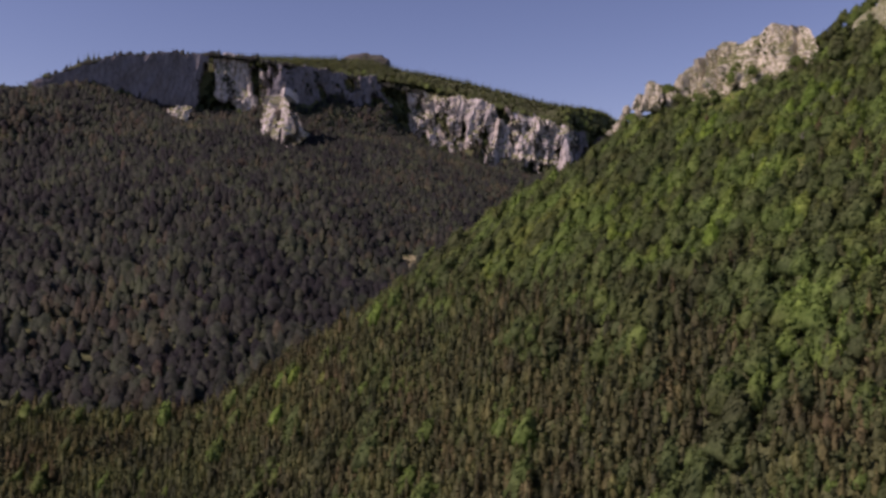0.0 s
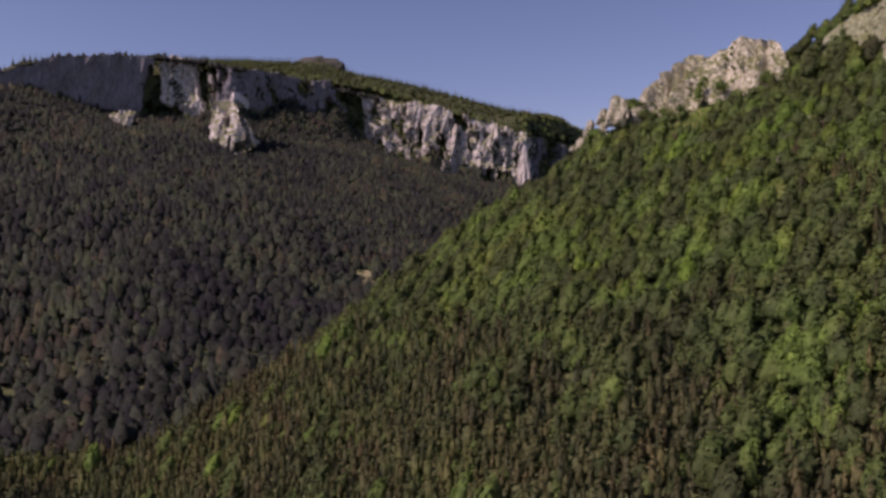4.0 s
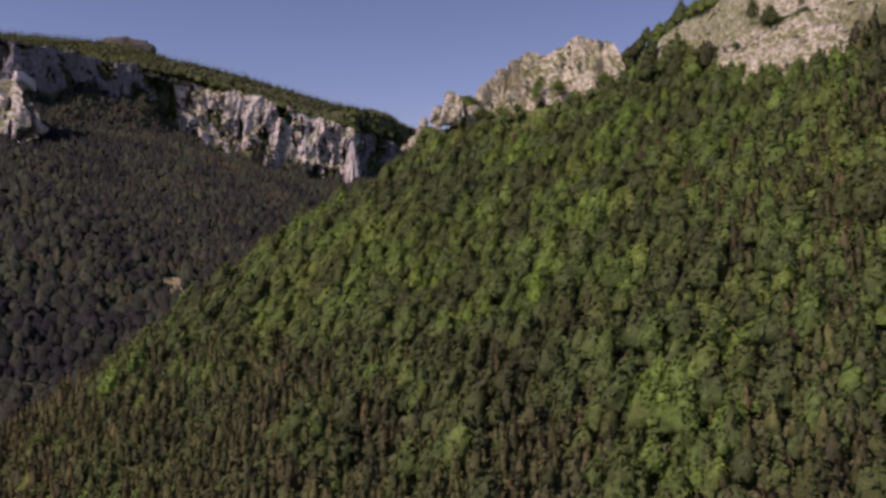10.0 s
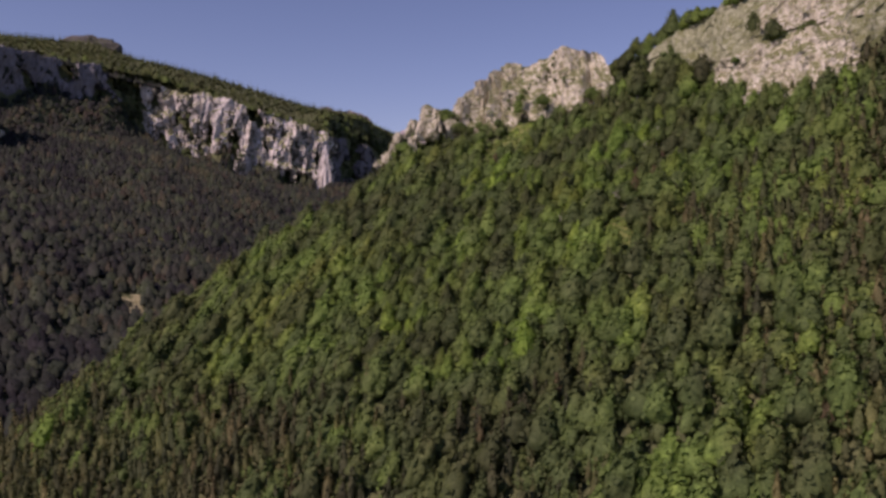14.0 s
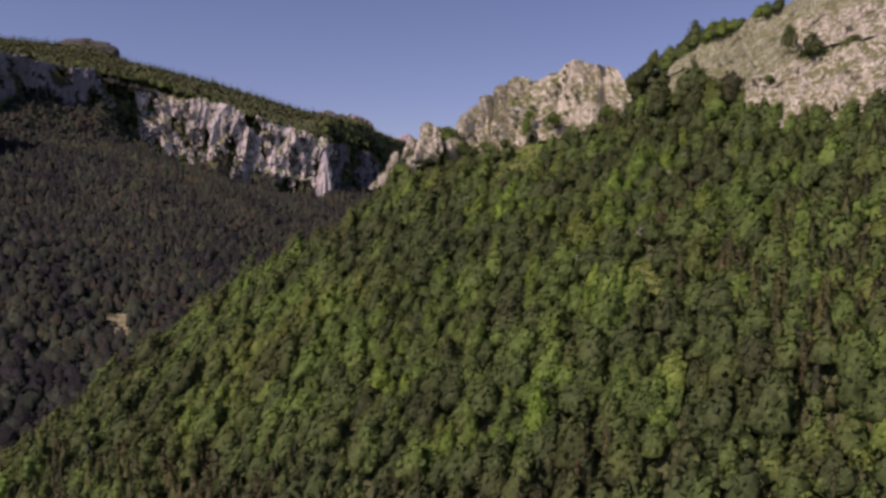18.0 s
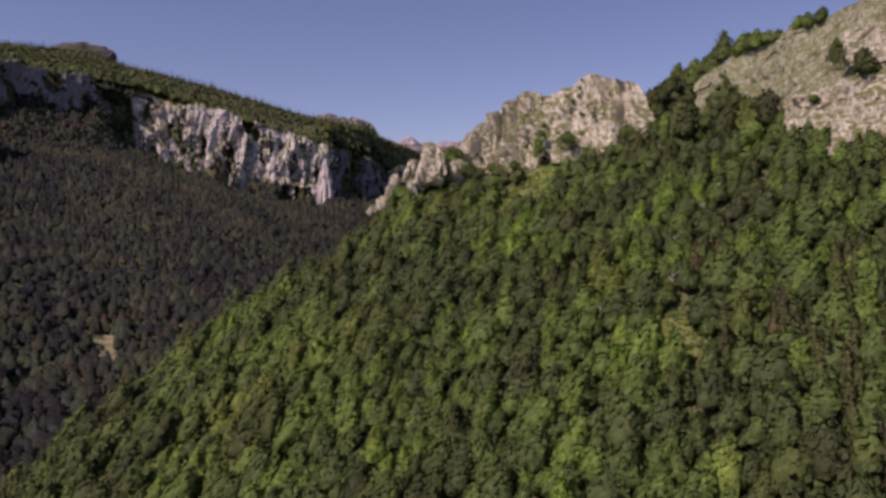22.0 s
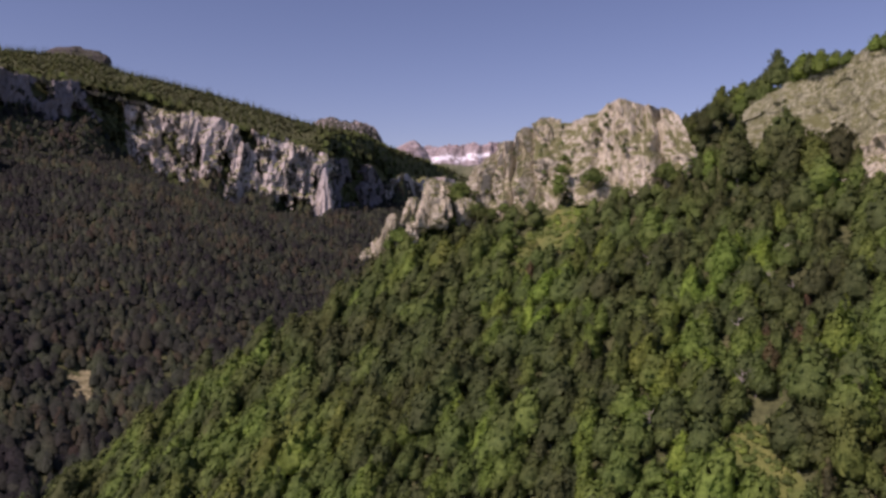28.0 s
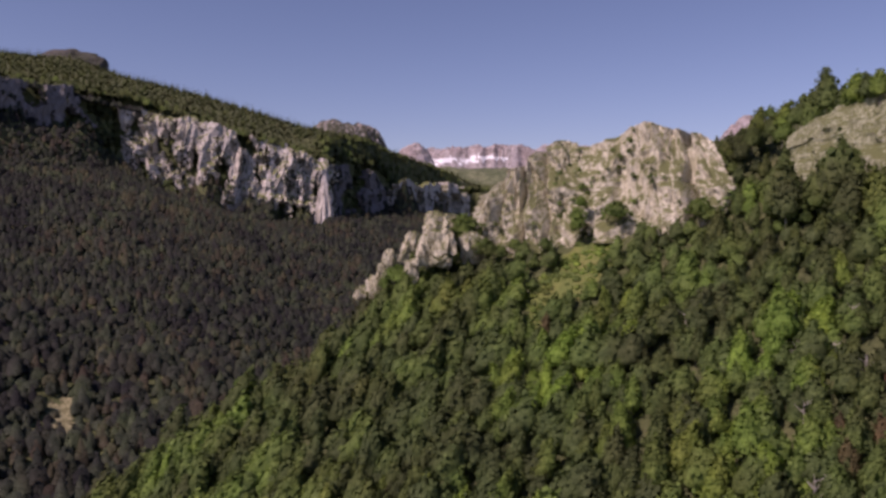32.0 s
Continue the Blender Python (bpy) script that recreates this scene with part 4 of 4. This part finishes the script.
for shapes, some, seed in ((UNDER_HI, fine, 409), (UNDER, ~fine, 419)):
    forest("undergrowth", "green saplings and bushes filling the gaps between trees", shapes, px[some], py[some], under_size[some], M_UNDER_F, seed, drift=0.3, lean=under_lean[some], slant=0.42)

gx, gy = scatter(40, 120, 355, 560, 2.6, 14)
tufty = open_ground(gx, gy) & (fractal(gx / 6, gy / 6, 97, 2) > -0.35)
forest("grass_tussocks", "yellow green grass tussocks and low bushes in the clearings", [broad_crown(355 + k, 3, 14, 0.5, 2.6, 0.0, 2.6, ICO1, 0.2) for k in range(3)],
       gx[tufty], gy[tufty], np.where(hashed(gx[tufty], gy[tufty], 5) > 0.9, 1.1, 0.75), M_BROAD_F, 413, 0.3, lean=0.25)

# single trees on the stretch that the camera passes nearest
def tree_kind(name, label, category, group, crowns, mat, height, radius, limbs):
    made = []
    for k, (v, f, nv) in enumerate(crowns):
        root = tagged(new(name), label, category, group)
        part("trunk", trunk_mesh("trunk", height, radius, 50 + k, limbs), root)
        part("crown", mesh_from("crown", v, f, mat, True, None, nv), root)
        made.append(root)
    return made


def plant(kinds, spots, seed, sizes=(0.8, 1.25)):
    rng = np.random.default_rng(seed)
    for n, (px, py) in enumerate(spots):
        s, tall = rng.uniform(*sizes), rng.uniform(0.9, 1.15)
        m = Matrix.Translation((px, py, float(land(np.array([px]), np.array([py]))[0]) - 0.4)) @ Matrix.Rotation(0.81 + rng.normal(0, 0.45), 4, "Z") @ Matrix.Diagonal((s, s, s * tall, 1))
        if n < len(kinds):
            kinds[n].matrix_world = m
        else:
            copy_thing(kinds[int(rng.integers(len(kinds)))], m)


BROAD_HI = [slanted(broad_crown(500 + k, 13, 430, 0.5, 3.9 + 0.4 * (k % 3), 0.4 + 1.2 * (k % 3 == 1), 11.4 + 0.9 * (k % 3), ICO2, 0.44 + 0.12 * (k % 3), 0.82, 0.44), 0.28 + 0.1 * (k % 3)) for k in range(8)]
PINE_HI = [slanted(broad_crown(520 + k, 14, 400, 0.5, 3.9 + 0.3 * (k % 2), 0.5, 12.4 + 0.9 * (k % 2), ICO2, 0.45 + 0.15 * (k % 2), 0.82, 0.36), 0.3) for k in range(5)]
SHRUB_HI = [broad_crown(540 + k, 5, 260, 0.34, 2.4, 0.1, 4.2, ICO1, 0.3) for k in range(3)]
plant(tree_kind("broadleaf_tree", "green leafy broadleaf tree on the steep slope", "tree", "broadleaf trees on the slope", BROAD_HI, M_BROAD, 5.0, 0.22, 4),
      list(zip(x[hi_broad], y[hi_broad])), 7, (0.68, 1.16))
plant(tree_kind("pale_broadleaf_tree", "fresh yellow-green leafy broadleaf tree on the steep slope", "tree", "pale green trees on the slope", BROAD_HI, M_FRESH, 5.0, 0.22, 4),
      list(zip(x[hi_fresh], y[hi_fresh])), 17, (0.68, 1.2))
plant(tree_kind("pine_tree", "dark green dense pine on the steep slope", "tree", "pines on the slope", PINE_HI, M_PINE, 6.0, 0.2, 0),
      list(zip(x[hi_pine], y[hi_pine])), 8, (0.7, 1.1))
SPRUCE_HI = [broad_crown(560 + k, 9, 160, 0.56, 2.6, 0.2, 12.0 + 0.9 * (k % 2), ICO2, 0.72) for k in range(4)]
plant(tree_kind("spruce_tree", "olive brown narrow spruce on the steep slope", "tree", "spruces on the slope", SPRUCE_HI, M_BROWN, 11.0, 0.18, 0),
      list(zip(bx[hi_spruce], by[hi_spruce])), 9, (0.8, 1.1))
M_RUST = foliage("dry_reddish_leaves", [(0.0, (0.14, 0.115, 0.08)), (1.0, (0.185, 0.145, 0.09))], True)
plant(tree_kind("dry_tree", "reddish brown withered leafy tree among green ones", "tree", "withered trees on the slope", BROAD_HI[4:6], M_RUST, 5.0, 0.2, 4),
      [(107, 405), (113, 399), (118, 408), (110, 414), (48, 498), (124, 418), (122, 262), (116, 250)], 18, (0.7, 1.05))


def make_dead_bark():
    mat, nt, bsdf = material("bleached_wood")
    nt.links.new(ramp(nt, noise_node(nt, 2.0, 5, 0.7, coords(nt, (1, 1, 0.2))), [(0.3, (0.3, 0.27, 0.23)), (0.7, (0.55, 0.52, 0.46))]), bsdf.inputs["Base Color"])
    return mat


M_DEAD = make_dead_bark()


def dead_tree(seed, height):
    """A bare trunk with its limbs, each limb forking once."""
    root = tagged(new("dead_tree"), "bare bleached grey dead tree among green crowns", "tree", "dead trees on the slope")
    part("trunk", tube_mesh("trunk", [((0, 0, -1.5), 0.24), ((0.2, 0.1, height * 0.5), 0.17), ((0.1, -0.1, height), 0.04)], M_DEAD), root)
    rng = np.random.default_rng(seed)
    for k in range(9):
        a, z, r = k * 2.4 + rng.uniform(-0.4, 0.4), height * rng.uniform(0.4, 0.92), rng.uniform(1.2, 2.8)
        mid, tip = (math.cos(a) * r * 0.6, math.sin(a) * r * 0.6, z + r * 0.3), (math.cos(a + 0.2) * r, math.sin(a + 0.2) * r, z + r * 0.8)
        part("limb", tube_mesh("limb", [((0.1, 0, z), 0.09), (mid, 0.06), (tip, 0.02)], M_DEAD), root)
    return root


for n, (px, py) in enumerate([(121, 437), (112, 441), (104, 421), (125, 429), (97, 402), (117, 453), (90, 471), (131, 446), (70, 402), (58, 420)]):
    dead_tree(n, 8.6 + 0.9 * (n % 3)).location = (px, py, float(land(np.array([px]), np.array([py]))[0]))

# shrubs and small trees on the rocks: x, y, z, size
LEDGE_TREES = [(70, 547, 95, 2.4), (72, 550, 101, 2.0), (69, 545, 91, 2.2), (85, 541, 95, 2.1), (112, 519, 96, 2.5), (115, 517, 95, 1.6), (22, 571, 86, 2.9), (27, 566, 81, 2.2), (18, 567, 79, 2.0), (2, 570, 80, 2.1), (-11, 572, 68, 1.8), (-6, 564, 66, 2.0),
               (34, 558, 78, 1.8), (44, 556, 82, 1.6), (56, 546, 82, 1.5), (196, 440, 114, 1.6), (206, 431, 118, 1.9)]
LEDGE_TREES += [(-8, 569, 66, 2.2), (5, 565, 76, 2.2), (15, 559, 75, 2.2), (-14, 574, 62, 1.8), (31, 559, 79, 2.0), (38, 556, 78, 1.8), (203, 433, 117, 1.4), (176, 452, 106, 1.0)]
plant_at = [(184, 449, 119, 1.5, 3.5), (190, 438, 113, 2.3, 3.3)]  # x, y, z, girth, height
for (px, py, pz, a, b), root in zip(plant_at, tree_kind("ledge_tree", "dark green rounded tree on the rock band", "tree", "trees on the rock band", SHRUB_HI[:2], M_PINE, 2.6, 0.1, 3)):
    root.matrix_world = Matrix.Translation((px, py, pz)) @ Matrix.Diagonal((a, a, b, 1))
# trees along the upper edge and before the foot of the rock band: x, y, foot z, height
EDGE_TREES = [(150, 554, 134, 13), (154, 549, 134, 10), (157, 545, 136, 13), (161, 541, 137, 12), (165, 536, 138, 15), (169, 532, 140, 17), (172, 527, 142, 12), (173, 520, 143, 12), (174, 512, 144, 9), (175, 507, 144, 8),
              (173, 523, 141, 8), (175, 516, 143, 7), (175, 510, 144, 6), (178, 502, 146, 6), (180, 496, 146, 4), (185, 484, 148, 6), (187, 479, 148, 9), (191, 475, 149, 7), (155, 541, 131, 8), (163, 534, 135, 7)]
EDGE_TREES += [(133, 552, 121, 6), (138, 556, 124, 6), (143, 556, 128, 8), (128, 548, 118, 5), (146, 550, 129, 8), (140, 548, 123, 7), (135, 544, 118, 6)]
FOOT_TREES = [(140, 506, 100, 17), (147, 494, 99, 20), (152, 498, 102, 16), (157, 490, 101, 18), (161, 486, 100, 15), (165, 481, 98, 18), (150, 484, 96, 16), (158, 478, 95, 16), (171, 470, 92, 15), (143, 516, 104, 16), (136, 498, 96, 16), (177, 455, 86, 14)]
FOOT_TREES += [(163, 446, 78, 15), (169, 436, 77, 15), (175, 427, 77, 14), (182, 418, 76, 15), (190, 410, 76, 15), (199, 403, 77, 15), (208, 399, 80, 14), (217, 398, 84, 13)]
edge_kinds = tree_kind("edge_tree", "green leafy tree beside the pale rock band", "tree", "trees beside the rock band", BROAD_HI[2:4] + BROAD_HI[:1] + BROAD_HI[5:7], M_BROAD, 5.0, 0.2, 4)
for n, (px, py, pz, high) in enumerate(EDGE_TREES + FOOT_TREES):
    m = Matrix.Translation((px, py, pz - 3.5)) @ Matrix.Rotation(0.81 + 0.5 * math.sin(n * 1.7), 4, "Z") @ Matrix.Diagonal((0.55 + high * 0.048, 0.55 + high * 0.048, (high + 2) * 0.078, 1))
    if n < len(edge_kinds):
        edge_kinds[n].matrix_world = m
    else:
        copy_thing(edge_kinds[n % len(edge_kinds)], m)
shrubs = tree_kind("shrub", "green bushy shrub rooted on a limestone ledge", "shrub", "shrubs on the rocks", SHRUB_HI, M_SHRUB, 2.6, 0.08, 3)
for n, (px, py, pz, s) in enumerate(LEDGE_TREES):
    m = Matrix.Translation((px, py, pz - 0.6)) @ Matrix.Rotation(n * 1.1, 4, "Z") @ Matrix.Diagonal((s * 0.72, s * 0.72, s * 0.66, 1))
    if n < len(shrubs):
        shrubs[n].matrix_world = m
    else:
        copy_thing(shrubs[n % len(shrubs)], m)

spots = np.concatenate(CRAG_SPOTS)
spots = spots[np.random.default_rng(51).random(len(spots)) < 0.12]
forest("crag_shrubs", "small green shrubs and grass tufts rooted in the cracks of the crag", [broad_crown(365 + k, 3, 18, 0.5, 2.2, 0.0, 2.8, ICO1, 0.3) for k in range(3)],
       spots[:, 0], spots[:, 1], 0.6, M_BROAD_F, 415, 0.8, spots[:, 2], lean=-0.2)

# the far side of the valley, and the top above the cliffs
x, y = np.concatenate([scatter(-1450, 420, 150, 1000, 8.6, 21), scatter(-1450, 420, 1000, 2300, 7.0, 22)], 1)
back = behind_cliff(x, y)
over = y - np.interp(x, CREST_X, CREST_Y)
hidden = (x > -15 - (y - 600) * 0.02) & (y < 900)
seen = (x > -1.13 * (y + 86) - 60) & (x < 0.28 * (y - 231) + 40)
keep = seen & ~hidden & (over > 22) & (back < -9)
x, y = x[keep], y[keep]
far_size = np.interp(y, [600, 990, 1010, 1600], [1.5, 1.42, 1.14, 1.08])
fir = np.random.default_rng(31).random(len(x)) + 0.35 * fractal(x / 90, y / 90, 89, 2) < 0.5
# the second term paints lens vignetting into the nearer trees as a darker tone
lean = 0.3 * fractal(x / 130, y / 130, 93, 2) - 0.3 * smooth_step(1000, 550, y)
soil_at = ((0.9 * (y - 862) - 0.44 * (x + 306)) / 36) ** 2 + ((0.9 * (x + 306) + 0.44 * (y - 862)) / 13) ** 2 > 0.8 - 0.7 * fractal(x / 12, y / 12, 99, 2)
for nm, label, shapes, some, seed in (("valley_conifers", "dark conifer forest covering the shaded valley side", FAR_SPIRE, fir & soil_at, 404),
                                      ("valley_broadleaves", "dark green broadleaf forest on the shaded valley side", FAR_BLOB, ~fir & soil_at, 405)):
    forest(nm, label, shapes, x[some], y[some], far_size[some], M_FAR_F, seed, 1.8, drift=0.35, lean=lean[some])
x, y = scatter(-1450, 420, 1000, 2750, 11.4, 23)
back = behind_cliff(x, y)
keep = (x > -1.13 * (y + 86) - 60) & (x < 0.28 * (y - 231) + 40) & (back > 40) & (back < np.where(x < -640, 860, 460))
forest("rim_forest", "sunlit conifer forest on the gentle slope above the cliffs", RIM_FIR, x[keep], y[keep], 0.9, M_RIM_F, 407, drift=0.35)
x, y = scatter(-1300, 160, 1000, 2450, 4.1, 27)
back = behind_cliff(x, y)
foot, rim = valley_side(x, y), plateau(x, y)
rise = (land(x, y) - foot) / np.maximum(rim - foot, 1)
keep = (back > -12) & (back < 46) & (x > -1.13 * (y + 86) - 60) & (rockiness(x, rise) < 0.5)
# the lighter rim leaf colour stands in for haze that lifts the shade here
forest("clinging_trees", "dark trees clinging to the steep ground between the cliffs", FAR_FIR + FAR_BLOB, x[keep], y[keep], 1.25, M_RIM_F, 408, 1.5)
spots = np.concatenate(CLIFF_SPOTS)
lo = np.interp(spots[:, 0], [-1190, -900, -740, -600, -400, -200, 130], [215, 230, 140, 190, 140, 90, 90])
hi = np.interp(spots[:, 0], [-1190, -900, -740, -600, -400, -200, 130], [310, 362, 336, 316, 284, 206, 200])
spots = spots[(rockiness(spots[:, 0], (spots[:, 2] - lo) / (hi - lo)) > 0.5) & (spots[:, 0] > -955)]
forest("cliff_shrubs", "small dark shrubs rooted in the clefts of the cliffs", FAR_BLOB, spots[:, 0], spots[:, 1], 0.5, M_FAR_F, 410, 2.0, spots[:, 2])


def soil_patch(x, y):
    return ((0.9 * (y - 862) - 0.44 * (x + 306)) / 32) ** 2 + ((0.9 * (x + 306) + 0.44 * (y - 862)) / 11) ** 2 + 0.8 * fractal(x / 6, y / 6, 95, 3) < 1


draped("bare_bank", "bare ochre soil bank in the dark forest", "soil", -346, -266, 806, 916, 1.5, land, soil_patch, 0.9, M_SOIL)

# dark trees along the cliffs' edge, and the woods off to the sides
x, y = scatter(-1300, 200, 1000, 2500, 8.0, 29)
back = behind_cliff(x, y)
keep = (x > -940) & (back > 16) & (back < np.where(x > -240, 150, 58)) & (x > -1.13 * (y + 86) - 60) & (x < 0.28 * (y - 231) + 40)
forest("rim_edge_trees", "dark green conifers standing along the edge of the cliffs", FAR_FIR[:2] + FAR_BLOB, x[keep], y[keep], np.where(back[keep] > 60, 0.9, 1.25), M_PINE_F, 411, 1.0, np.maximum(plateau(x[keep], y[keep]), np.interp(x[keep], RIM_X, RIM_Z) - 6 - 0.15 * (back[keep] - 16)))
x, y = scatter(-1300, -560, 1000, 1960, 5.5, 35)
back = behind_cliff(x, y)
keep = (back > np.where(x < -860, -2, 3)) & (back < np.where(x < -860, 26, 22)) & (x > -1.13 * (y + 86) - 60)
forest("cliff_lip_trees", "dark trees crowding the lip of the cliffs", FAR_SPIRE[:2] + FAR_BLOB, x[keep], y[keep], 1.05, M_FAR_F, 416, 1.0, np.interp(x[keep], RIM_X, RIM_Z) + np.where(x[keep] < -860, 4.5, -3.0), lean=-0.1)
x, y = scatter(-430, 340, -280, 480, 13.0, 33)
keep = (y < 136) | (x > 0.62 * y + 26) | (x > 232 + 0.5 * (y - 300))
keep &= ~on_rock(x, y) & (x < 520)
forest("lower_wood", "green mixed wood on the lower slopes", FAR_BLOB, x[keep], y[keep], 1.55, M_BROAD_F, 412)
